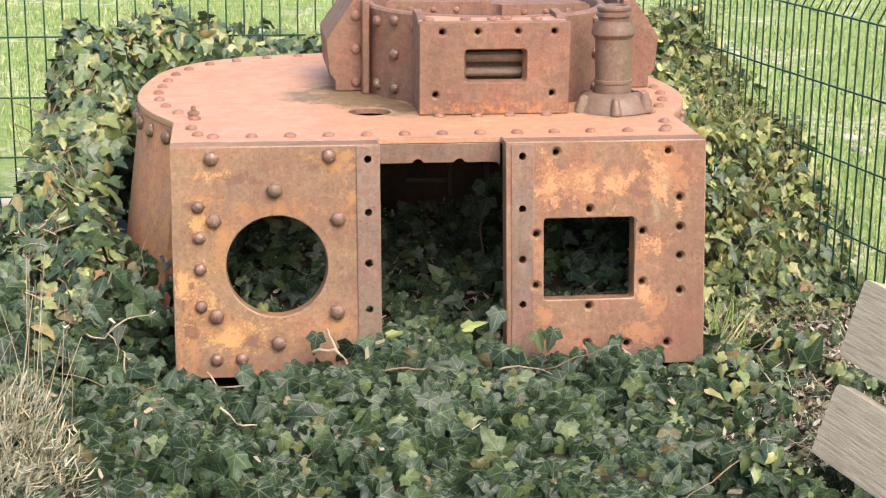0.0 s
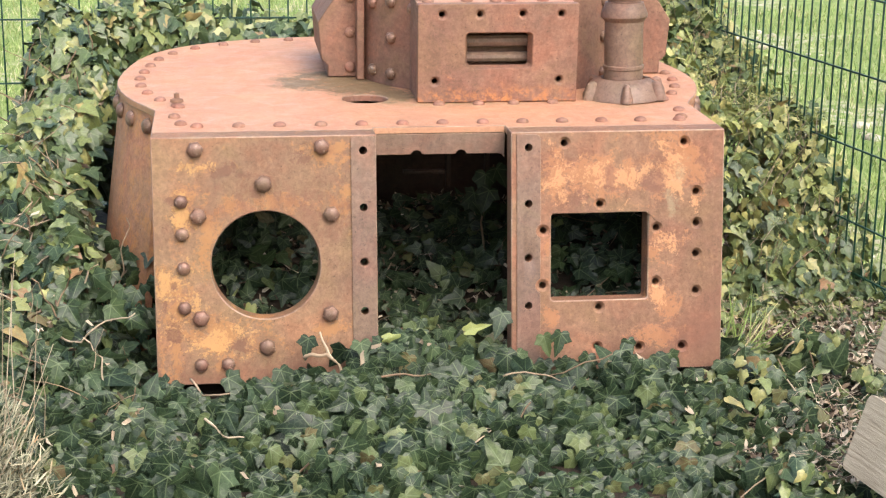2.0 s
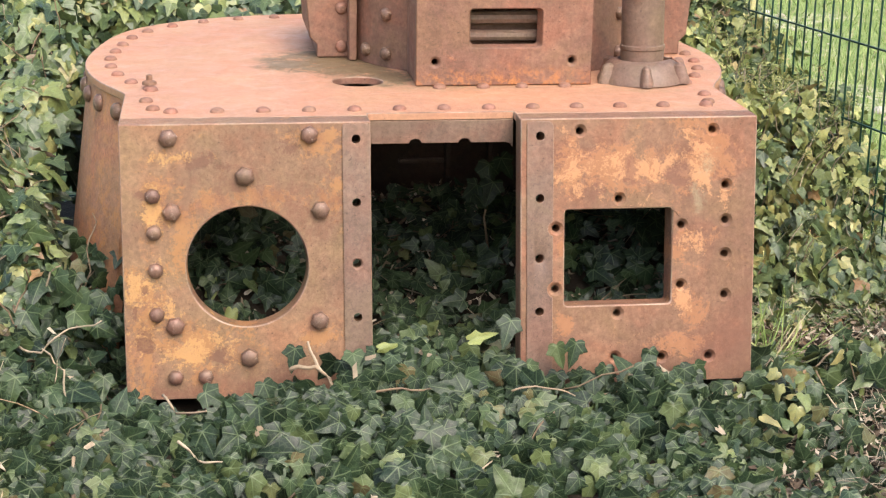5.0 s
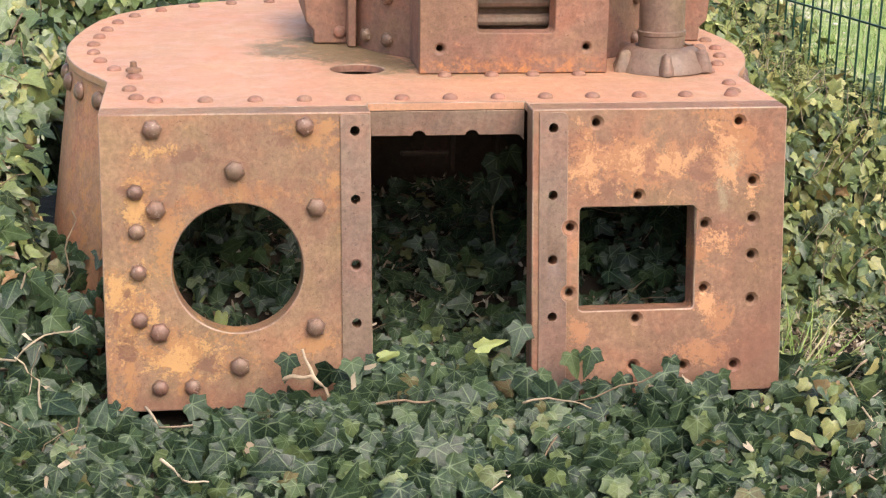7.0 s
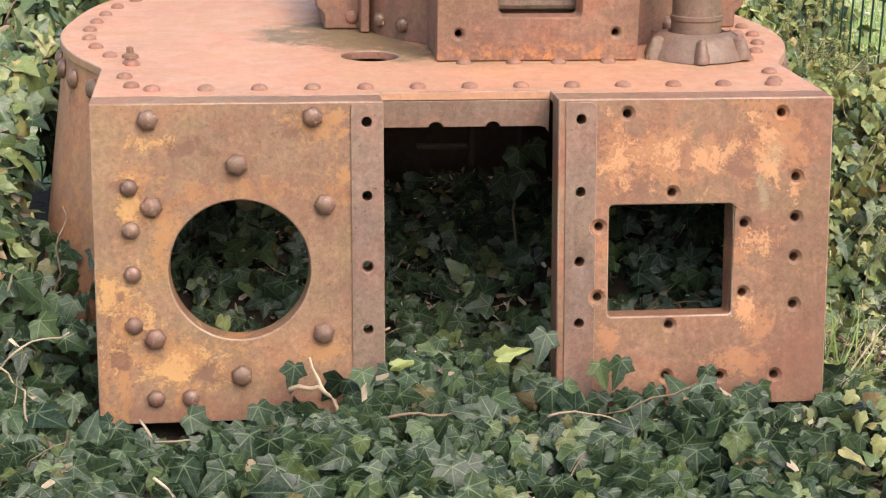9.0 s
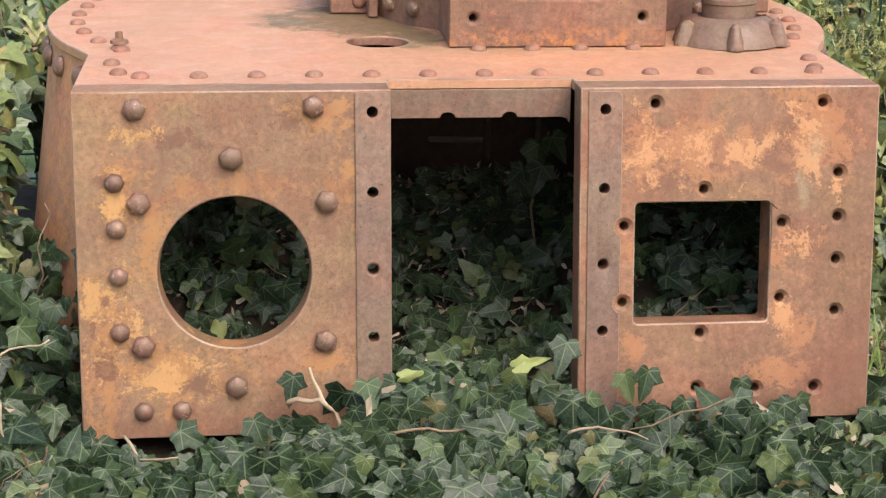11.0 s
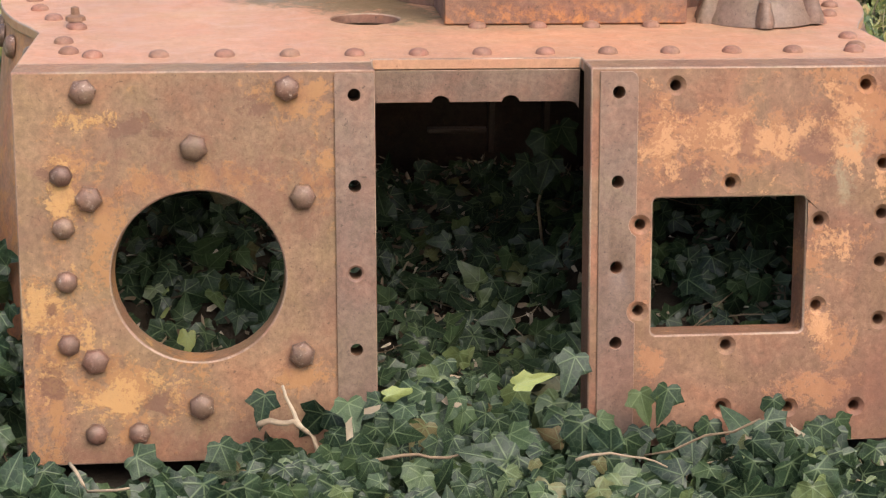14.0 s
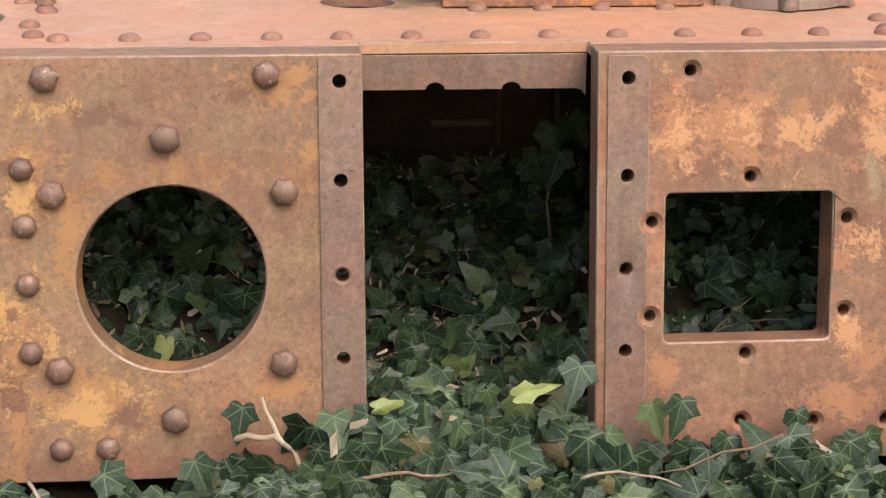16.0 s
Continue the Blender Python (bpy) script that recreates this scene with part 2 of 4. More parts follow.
RUST_FACE = rust("rust_vision_face", (0.215, 0.112, 0.076), (0.155, 0.08, 0.057), (0.36, 0.15, 0.06), (0.38, 0.2, 0.1), patches=(0.6, 0.72), pale_at=(0.66, 0.75))
add_stain(RUST_FACE, (0.2, 0.0, 0), 0.0, 0.042, (0.46, 0.18, 0.06), 0.46, 0.56, scale=14, flat=(0.12, 1, 0))
RUST_RIVET = rust("dusty_rivet", (0.24, 0.125, 0.09), (0.2, 0.095, 0.065), (0.3, 0.16, 0.09), (0.36, 0.23, 0.17), scale=2.0)
RUST_BOLT = rust("rust_bolt", (0.2, 0.118, 0.086), (0.13, 0.074, 0.057), (0.29, 0.15, 0.08), (0.5, 0.42, 0.36), pale_at=(0.56, 0.64), rough=0.36, metal=0.25, scale=2.2)


WORN = rust("worn_edge", (0.32, 0.22, 0.165), (0.2, 0.11, 0.075), (0.3, 0.15, 0.08), (0.41, 0.31, 0.25), rough=0.42, metal=0.1, scale=2.0)


def leaf_material(name, stops, spec=0.3):
    m, t, b = material(name, 0.36, 0, spec)
    uv = t.nodes.new("ShaderNodeUVMap")
    geo = t.nodes.new("ShaderNodeNewGeometry")
    info = t.nodes.new("ShaderNodeObjectInfo")
    rnd = times(t, times(t, geo.outputs["Random Per Island"], info.outputs["Random"], "ADD"), 1.0, "FRACT")
    green = ramp(t, rnd, *stops)
    # pale veins fanning from the leaf's base
    sep = t.nodes.new("ShaderNodeSeparateXYZ")
    t.links.new(uv.outputs[0], sep.inputs[0])
    ax = times(t, sep.outputs[0], 0, "ABSOLUTE")
    y = sep.outputs[1]
    vein = None
    for a in (0.0, 52.0, 105.0):
        s, c = math.sin(radians(a)), math.cos(radians(a))
        off = times(t, times(t, times(t, ax, c), times(t, times(t, y, 0.08, "SUBTRACT"), s), "SUBTRACT"), 0, "ABSOLUTE")
        along = times(t, times(t, times(t, ax, s), times(t, times(t, y, 0.08, "SUBTRACT"), c), "ADD"), 0.0, "GREATER_THAN")
        wide = times(t, times(t, times(t, times(t, ax, ax), times(t, y, y), "ADD"), -0.02), 0.028, "ADD")
        line = times(t, ramp(t, times(t, off, times(t, wide, 0.004, "MAXIMUM"), "DIVIDE"), (0.15, (1, 1, 1)), (1.0, (0, 0, 0))), along)
        vein = line if vein is None else times(t, vein, line, "MAXIMUM")
    net = t.nodes.new("ShaderNodeTexVoronoi")
    net.feature = "DISTANCE_TO_EDGE"
    net.inputs["Scale"].default_value = 7.0
    t.links.new(uv.outputs[0], net.inputs["Vector"])
    mesh_ = ramp(t, net.outputs["Distance"], (0.0, (0.3, 0.3, 0.3)), (0.09, (0, 0, 0)))
    vein = times(t, vein, mesh_, "MAXIMUM")
    tc = t.nodes.new("ShaderNodeTexCoord")
    mott = noise_tex(t, tc.outputs["Object"], 70, 4, 0.6)
    col = mix(t, 0.6, green, ramp(t, mott, (0.3, (0.25, 0.25, 0.25)), (0.7, (0.75, 0.75, 0.75))), "OVERLAY")
    spots = noise_tex(t, tc.outputs["Object"], 260, 4, 0.7)
    col = mix(t, 0.35, col, ramp(t, spots, (0.3, (0.25, 0.25, 0.25)), (0.7, (0.75, 0.75, 0.75))), "OVERLAY")
    col = mix(t, times(t, vein, 0.44), col, (0.17, 0.215, 0.11))
    t.links.new(col, b.inputs["Base Color"])
    b.inputs["Subsurface Weight"].default_value = 0.0
    b.inputs["Transmission Weight"].default_value = 0.0
    t.links.new(ramp(t, mott, (0.3, (0.3,) * 3), (0.7, (0.5,) * 3)), b.inputs["Roughness"])
    bump(t, b, (vein, 0.3, 0.001), (mott, 0.25, 0.002))
    return m


def tint_material(name, stops, rough=0.8, scale=60.0):
    """Colours that vary from island to island and object to object."""
    m, t, b = material(name, rough, 0, 0.3)
    geo = t.nodes.new("ShaderNodeNewGeometry")
    info = t.nodes.new("ShaderNodeObjectInfo")
    rnd = times(t, times(t, geo.outputs["Random Per Island"], info.outputs["Random"], "ADD"), 1.0, "FRACT")
    tc = t.nodes.new("ShaderNodeTexCoord")
    n = noise_tex(t, tc.outputs["Object"], scale, 5, 0.65)
    col = mix(t, 0.5, ramp(t, rnd, *stops), ramp(t, n, (0.3, (0.25,) * 3), (0.7, (0.75,) * 3)), "OVERLAY")
    t.links.new(col, b.inputs["Base Color"])
    bump(t, b, (n, 0.4, 0.003))
    return m


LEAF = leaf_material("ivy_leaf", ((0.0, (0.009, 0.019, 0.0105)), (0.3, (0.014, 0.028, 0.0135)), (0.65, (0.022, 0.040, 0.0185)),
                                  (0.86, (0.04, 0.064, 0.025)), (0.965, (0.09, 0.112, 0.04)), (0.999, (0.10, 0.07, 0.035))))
# yellower, lighter copy of the ivy leaf, with sunlight put into the colour
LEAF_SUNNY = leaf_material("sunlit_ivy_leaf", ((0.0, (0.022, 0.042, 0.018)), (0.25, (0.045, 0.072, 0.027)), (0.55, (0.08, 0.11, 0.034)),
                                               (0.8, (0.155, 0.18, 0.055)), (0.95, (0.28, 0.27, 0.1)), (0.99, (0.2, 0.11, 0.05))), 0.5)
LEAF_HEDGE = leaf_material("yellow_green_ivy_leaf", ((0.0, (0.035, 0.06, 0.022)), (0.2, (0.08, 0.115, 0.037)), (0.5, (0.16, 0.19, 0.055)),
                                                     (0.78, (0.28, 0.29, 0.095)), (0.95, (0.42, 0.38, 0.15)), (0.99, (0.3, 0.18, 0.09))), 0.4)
TWIG = tint_material("twig_bark", ((0.0, (0.12, 0.08, 0.05)), (0.6, (0.22, 0.155, 0.1)), (1.0, (0.4, 0.32, 0.23))), 0.85, 90)
LITTER = tint_material("leaf_litter", ((0.0, (0.05, 0.035, 0.025)), (0.45, (0.14, 0.1, 0.066)), (0.75, (0.28, 0.22, 0.155)), (1.0, (0.5, 0.43, 0.34))), 0.85, 80)
LITTER_PALE = tint_material("pale_straw", ((0.0, (0.2, 0.15, 0.1)), (1.0, (0.42, 0.36, 0.27))), 0.8, 60)
GRASS = tint_material("grass_blades", ((0.0, (0.15, 0.225, 0.06)), (0.4, (0.21, 0.295, 0.09)), (0.7, (0.3, 0.36, 0.135)), (0.86, (0.4, 0.4, 0.2)), (1.0, (0.52, 0.46, 0.3))), 0.6, 9)
BUSH = tint_material("grey_foliage", ((0.0, (0.13, 0.125, 0.075)), (0.5, (0.265, 0.26, 0.175)), (0.85, (0.37, 0.345, 0.24)), (1.0, (0.36, 0.24, 0.13))), 0.8, 40)
STONE = tint_material("pale_limestone", ((0.0, (0.34, 0.3, 0.23)), (1.0, (0.56, 0.52, 0.44))), 0.9, 25)
STRAW = tint_material("dry_stem", ((0.0, (0.16, 0.12, 0.08)), (1.0, (0.36, 0.3, 0.22))), 0.8, 40)


def soil_material():
    m, t, b = material("soil_and_turf", 0.95, 0, 0.2)
    v = coords(t, False)
    n1, n2, n3 = noise_tex(t, v, 1.6, 5, 0.6, 0.3), noise_tex(t, v, 14, 7, 0.7), noise_tex(t, v, 110, 4, 0.7)
    turf = mix(t, mask(t, n2, 0.4, 0.62), (0.15, 0.215, 0.06), (0.25, 0.3, 0.11))
    turf = mix(t, times(t, mask(t, n1, 0.52, 0.6), mask(t, n2, 0.44, 0.56)), turf, (0.42, 0.38, 0.28))
    soil = mix(t, mask(t, n2, 0.35, 0.65), (0.02, 0.015, 0.011), (0.055, 0.04, 0.028))
    # bare soil lies inside the fence
    sep = t.nodes.new("ShaderNodeSeparateXYZ")
    t.links.new(v, sep.inputs[0])
    wob = times(t, n1, 1.2)
    inside = times(t, times(t, times(t, sep.outputs[1], 1.6, "LESS_THAN"), times(t, times(t, times(t, sep.outputs[1], wob, "ADD"), -0.9, "GREATER_THAN"), times(t, times(t, sep.outputs[0], wob, "ADD"), -0.8, "GREATER_THAN"))), times(t, times(t, sep.outputs[0], times(t, sep.outputs[1], 0.18), "ADD"), 1.2, "LESS_THAN"))
    col = mix(t, inside, turf, soil)
    col = mix(t, 0.3, col, ramp(t, n3, (0.3, (0.2,) * 3), (0.7, (0.8,) * 3)), "OVERLAY")
    t.links.new(col, b.inputs["Base Color"])
    bump(t, b, (n2, 0.6, 0.02), (n3, 0.6, 0.006))
    return m


def wood_material():
    m, t, b = material("weathered_wood", 0.85, 0, 0.25)
    v = coords(t)
    mp = t.nodes.new("ShaderNodeMapping")
    mp.inputs["Scale"].default_value = (5, 120, 120)
    t.links.new(v, mp.inputs[0])
    g1 = noise_tex(t, mp.outputs[0], 1.6, 9, 0.75, 0.15)
    n2 = noise_tex(t, v, 9, 5, 0.6)
    col = ramp(t, g1, (0.3, (0.2, 0.15, 0.1)), (0.48, (0.44, 0.36, 0.255)), (0.72, (0.64, 0.54, 0.4)))
    col = mix(t, times(t, mask(t, n2, 0.45, 0.7), 0.5), col, (0.4, 0.33, 0.24))
    t.links.new(col, b.inputs["Base Color"])
    bump(t, b, (g1, 0.6, 0.003))
    return m


SOIL, WOOD = soil_material(), wood_material()
WIRE = tint_material("green_coated_wire", ((0.0, (0.006, 0.03, 0.02)), (1.0, (0.009, 0.045, 0.028))), 0.35, 30)


# ---- building helpers ----
def empty(name, at=(0, 0, 0)):
    ob = new(name)
    ob.location = at
    return ob


def mesh_of(name, bm, mat, smooth=None):
    me = bpy.data.meshes.new(name)
    bmesh.ops.recalc_face_normals(bm, faces=bm.faces)
    bm.to_mesh(me)
    bm.free()
    me.materials.append(mat)
    if smooth is not None:
        me.shade_smooth() if smooth >= 180 else me.set_sharp_from_angle(angle=radians(smooth))
        if smooth < 180:
            for p in me.polygons:
                p.use_smooth = True
            me.set_sharp_from_angle(angle=radians(smooth))
    return me


def part(name, bm, mat, parent, label="", smooth=35, m=None, bevel=0.0):
    me = bm if isinstance(bm, bpy.types.Mesh) else mesh_of(name, bm, mat, smooth)
    ob = new(name, me)
    ob.parent = parent
    if m is not None:
        ob.matrix_parent_inverse = Matrix()
        ob.matrix_basis = m
    if bevel:
        mod = ob.modifiers.new("bevel", "BEVEL")
        mod.width, mod.segments, mod.limit_method, mod.angle_limit = bevel, 2, "ANGLE", radians(50)
        if len(ob.data.materials) == 1 and mat in (RUST_PLATE, RUST_SIGHT, RUST_ROOF, RUST_STRIP):
            ob.data.materials.append(WORN)
            mod.material = 1
    if label:
        tagged(ob, label)
    return ob


def ring(cx, cy, r, n=24, start=0.0, squash=1.0):
    return [(cx + r * math.cos(start + 2 * math.pi * i / n), cy + squash * r * math.sin(start + 2 * math.pi * i / n)) for i in range(n)]


def rounded(x0, y0, x1, y1, r, n=5):
    pts = []
    for cx, cy, a in ((x1 - r, y1 - r, 0), (x0 + r, y1 - r, 90), (x0 + r, y0 + r, 180), (x1 - r, y0 + r, 270)):
        pts += [(cx + r * math.cos(radians(a + 90 * i / n)), cy + r * math.sin(radians(a + 90 * i / n))) for i in range(n + 1)]
    return pts


def sheet(outer, holes, depth):
    """A flat plate in x and y with holes, from z = 0 back to -depth. A hole is (loop, centre, back scale)."""
    bm = bmesh.new()
    edges = []
    for loop in [outer] + [h[0] for h in holes]:
        vs = [bm.verts.new((x, y, 0)) for x, y in loop]
        edges += [bm.edges.new((vs[i], vs[(i + 1) % len(vs)])) for i in range(len(vs))]
    bmesh.ops.triangle_fill(bm, use_beauty=True, use_dissolve=False, edges=edges, normal=(0, 0, 1))
    # drop any triangle that fills a hole
    out = []
    for f in bm.faces:
        c = f.calc_center_median()
        for loop, (hx, hy), _ in holes:
            n, inside = len(loop), False
            for i in range(n):
                (x0, y0), (x1, y1) = loop[i], loop[(i + 1) % n]
                if (y0 > c.y) != (y1 > c.y) and c.x < (x1 - x0) * (c.y - y0) / (y1 - y0) + x0:
                    inside = not inside
            if inside:
                out.append(f)
                break
    bmesh.ops.delete(bm, geom=out, context="FACES_ONLY")
    made = bmesh.ops.extrude_face_region(bm, geom=list(bm.faces))
    back = [v for v in made["geom"] if isinstance(v, bmesh.types.BMVert)]
    lookup = {}
    for loop, centre, k in holes:
        for x, y in loop:
            lookup[(round(x, 5), round(y, 5))] = (centre, k)
    for v in back:
        hit = lookup.get((round(v.co.x, 5), round(v.co.y, 5)))
        if hit:
            (cx, cy), k = hit
            v.co.x, v.co.y = cx + (v.co.x - cx) * k, cy + (v.co.y - cy) * k
        v.co.z -= depth
    # countersunk holes: a short cone, then a straight bore
    walls = {}
    for loop, centre, k in holes:
        if k < 0.8:
            for x, y in loop:
                walls[(round(x, 5), round(y, 5))] = (centre, k * math.dist((x, y), centre))
    cut, want = [], {}
    for e in bm.edges:
        a, b = e.verts
        if abs(a.co.z - b.co.z) > depth * 0.9:
            top = a if a.co.z > b.co.z else b
            hit = walls.get((round(top.co.x, 5), round(top.co.y, 5)))
            if hit and (a.co - b.co).xy.length < 0.02 and abs(math.atan2(a.co.y - hit[0][1], a.co.x - hit[0][0]) - math.atan2(b.co.y - hit[0][1], b.co.x - hit[0][0])) < 1e-3:
                cut.append(e)
    if cut:
        mids = bmesh.ops.subdivide_edges(bm, edges=cut, cuts=1)["geom_inner"]
        for v in mids:
            if isinstance(v, bmesh.types.BMVert):
                (cx, cy), r = min(walls.values(), key=lambda w: (w[0][0] - v.co.x) ** 2 + (w[0][1] - v.co.y) ** 2)
                d = Vector((v.co.x - cx, v.co.y - cy)).normalized() * r
                v.co = (cx + d.x, cy + d.y, -min(0.0055, depth * 0.6))
    return bm


def lathe(profile, n=24, arc=360.0, start=0.0, close=False):
    """Turns (radius, height) pairs round z."""
    bm = bmesh.new()
    full = arc >= 360
    cols = []
    for i in range(n if full else n + 1):
        a = radians(start + arc * i / n)
        cols.append([bm.verts.new((r * math.cos(a), r * math.sin(a), z)) for r, z in profile])
    k = len(profile)
    for i in range(n):
        a, b = cols[i], cols[(i + 1) % len(cols)]
        for j in range(k if close else k - 1):
            q = [a[j], b[j], b[(j + 1) % k], a[(j + 1) % k]]
            bm.faces.new(q)
    if not full and close:
        bm.faces.new(cols[0]), bm.faces.new(cols[-1][::-1])
    bmesh.ops.remove_doubles(bm, verts=bm.verts, dist=1e-5)
    return bm


def block(x0, y0, z0, x1, y1, z1):
    bm = bmesh.new()
    bmesh.ops.create_cube(bm, size=1, matrix=Matrix.Translation(((x0 + x1) / 2, (y0 + y1) / 2, (z0 + z1) / 2)) @ Matrix.Diagonal((x1 - x0, y1 - y0, z1 - z0, 1)))
    return bm


def prism(outline, axis, a, b):
    """A polygon drawn across an axis ('x': in y,z; 'y': in x,z), from a to b along it."""
    bm = bmesh.new()
    put = (lambda p, s: (s, p[0], p[1])) if axis == "x" else (lambda p, s: (p[0], s, p[1]))
    v0, v1 = [bm.verts.new(put(p, a)) for p in outline], [bm.verts.new(put(p, b)) for p in outline]
    bm.faces.new(v0), bm.faces.new(v1[::-1])
    n = len(outline)
    for i in range(n):
        bm.faces.new((v0[i], v0[(i + 1) % n], v1[(i + 1) % n], v1[i]))
    return bm


def tube(points, radius, sides=6, taper=1.0):
    """A round rod along points, thinning to radius * taper."""
    bm = bmesh.new()
    pts = [Vector(p) for p in points]
    rings = []
    for i, p in enumerate(pts):
        d = (pts[min(i + 1, len(pts) - 1)] - pts[max(i - 1, 0)]).normalized()
        u = d.orthogonal().normalized()
        w = d.cross(u)
        r = radius * (1 + (taper - 1) * i / max(1, len(pts) - 1))
        rings.append([bm.verts.new(p + r * (math.cos(a) * u + math.sin(a) * w)) for a in (2 * math.pi * k / sides for k in range(sides))])
    for a, b in zip(rings, rings[1:]):
        for k in range(sides):
            bm.faces.new((a[k], a[(k + 1) % sides], b[(k + 1) % sides], b[k]))
    bm.faces.new(rings[0][::-1]), bm.faces.new(rings[-1])
    return bm


# ---- ground ----
LEAN = radians(8)
ROOF = 0.5483        # height of the turret's roof
TALL = 0.5133        # height of the front plates along their slope


def smooth(a, b, x):
    k = min(1.0, max(0.0, (x - a) / (b - a)))
    return k * k * (3 - 2 * k)


def ground_z(x, y):
    far = smooth(2.0, 9.0, math.hypot(x, y))
    return 0.012 * noise.noise((x * 2.2, y * 2.2, 0)) + 0.05 * far * noise.noise((x * 0.5, y * 0.5, 3))


def make_ground():
    bm = bmesh.new()
    xs = sorted({-60, -30, -15, -9, *(-6 + 0.15 * i for i in range(81)), 9, 15, 30, 60})
    ys = sorted({-40, -20, -10, *(-5 + 0.15 * i for i in range(101)), 14, 20, 35, 70, 140})
    grid = [[bm.verts.new((x, y, ground_z(x, y))) for x in xs] for y in ys]
    for r0, r1 in zip(grid, grid[1:]):
        for i in range(len(xs) - 1):
            bm.faces.new((r0[i], r0[i + 1], r1[i + 1], r1[i]))
    ob = new("ground", mesh_of("ground", bm, SOIL, 180))
    tagged(ob, "rough turf with bare brown soil inside the fence", "ground", kind="structure")


make_ground()

# ---- the turret ----
turret = tagged(empty("tank_turret"), "rusty riveted steel tank turret half sunk in ivy, gun openings empty", "tank turret")
PLATE = Matrix(((1, 0, 0, 0), (0, math.sin(LEAN), -math.cos(LEAN), 0), (0, math.cos(LEAN), math.sin(LEAN), 0.04), (0, 0, 0, 1)))


def dome(r, h, n=12):
    return lathe([(r, 0), (r * 0.97, h * 0.35), (r * 0.75, h * 0.75), (r * 0.4, h * 0.96), (0, h)], n)


def hexbolt(r, h):
    bm = lathe([(r * 1.0, 0), (r, h * 0.55), (r * 0.9, h * 0.72), (r * 0.55, h * 0.95), (0, h)], 6)
    return bm


RIVET = mesh_of("rivet", dome(0.0138, 0.009), RUST_RIVET, 180)
RIVET_BIG = mesh_of("rivet", lathe([(0.0148, 0), (0.0148, 0.006), (0.0125, 0.0105), (0.006, 0.0135), (0, 0.014)], 7), RUST_BOLT, 50)
RIVET_SIDE = mesh_of("rivet", dome(0.0185, 0.013), RUST_BOLT, 180)
BOLT = mesh_of("bolt", hexbolt(0.0172, 0.0165), RUST_BOLT, 38)

TH = 0.05
STRIP_V = (0.481, 0.363, 0.248, 0.146, 0.046)


def front_plate(name, outer, holes, mat, label):
    bm = sheet(outer, holes, TH)
    for v in bm.verts:
        if v.co.z < -0.01 and v.co.y > TALL - 0.002:
            v.co.y += TH * math.tan(LEAN)
    return part(name, bm, mat, turret, label, m=PLATE, bevel=0.0025)


def hole(u, v, r, k=0.7, n=16):
    return (ring(u, v, r, n), (u, v), k)


left_holes = [(ring(-0.372, 0.247, 0.1125, 56), (-0.372, 0.247), 0.985)] + [hole(-0.1685, v, 0.0085, 1.0) for v in STRIP_V]
left_plate = front_plate("gun_port_plate", [(-0.6, 0), (-0.141, 0), (-0.141, TALL), (-0.6, TALL)], left_holes, RUST_PLATE,
                         "orange-brown plate with round gun port and domed bolts")
left_strip = part("drilled_strip", sheet(rounded(-0.1935, 0.002, -0.1425, TALL - 0.004, 0.004), [hole(-0.1685, v, 0.0085 if i != 2 else 0.0115, 1.0 if i != 2 else 0.74) for i, v in enumerate(STRIP_V)], 0.004),
                  RUST_STRIP, turret, "grey-brown machined strip drilled with five holes", m=PLATE @ Matrix.Translation((0, 0, 0.0042)), bevel=0.0012)
for k, (u, v, r) in enumerate(((-0.511, 0.488, 1.0), (-0.254, 0.49, 0.98), (-0.374, 0.416, 1.06), (-0.236, 0.351, 1.0), (-0.24, 0.142, 1.02),
                               (-0.372, 0.076, 1.02), (-0.508, 0.352, 1.02), (-0.507, 0.14, 1.02))):
    part("bolt", BOLT, None, left_plate, m=pose(u, v, 0, 0, 0, 17 * k + 8) @ Matrix.Diagonal((r, r, r, 1)))
for k, (u, v) in enumerate(((-0.542, 0.382), (-0.541, 0.315), (-0.54, 0.245), (-0.54, 0.162), (-0.509, 0.042), (-0.454, 0.042))):
    part("rivet", RIVET_BIG, None, left_plate, m=pose(u, v, 0, 0, 0, 40 * k))

R_SUNK = [(0.255, 0.489), (0.513, 0.488), (0.332, 0.359), (0.455, 0.306), (0.455, 0.19), (0.331, 0.138), (0.541, 0.382), (0.542, 0.314),
          (0.542, 0.248), (0.543, 0.168), (0.514, 0.048), (0.42, 0.049), (0.327, 0.052)]
NOTCH = [(0.2105, 0.305), (0.2095, 0.188)]
right_holes = [(rounded(0.2265, 0.1545, 0.4355, 0.34, 0.007), (0.331, 0.247), 0.99)]
right_holes += [hole(u, v, 0.0135, 0.56) for u, v in R_SUNK + NOTCH] + [hole(0.178, v, 0.0085, 1.0) for v in STRIP_V[:4]]
right_plate = front_plate("sight_port_plate", [(0.141, 0), (0.6, 0), (0.6, TALL), (0.141, TALL)], right_holes, RUST_SIGHT,
                          "orange-brown plate with square sight port and countersunk holes")
edge = [(0.153, 0.002), (0.2035, 0.002)]
for u, v in reversed(NOTCH):
    edge += [(0.2035, v - 0.0165)] + [(u - 0.0005 + 0.0165 * math.cos(radians(a)), v + 0.0165 * math.sin(radians(a))) for a in (250, 220, 200, 180, 160, 140, 110)] + [(0.2035, v + 0.0165)]
edge += [(0.2035, TALL - 0.014), (0.2005, TALL - 0.008), (0.195, TALL - 0.005), (0.153, TALL - 0.005)]
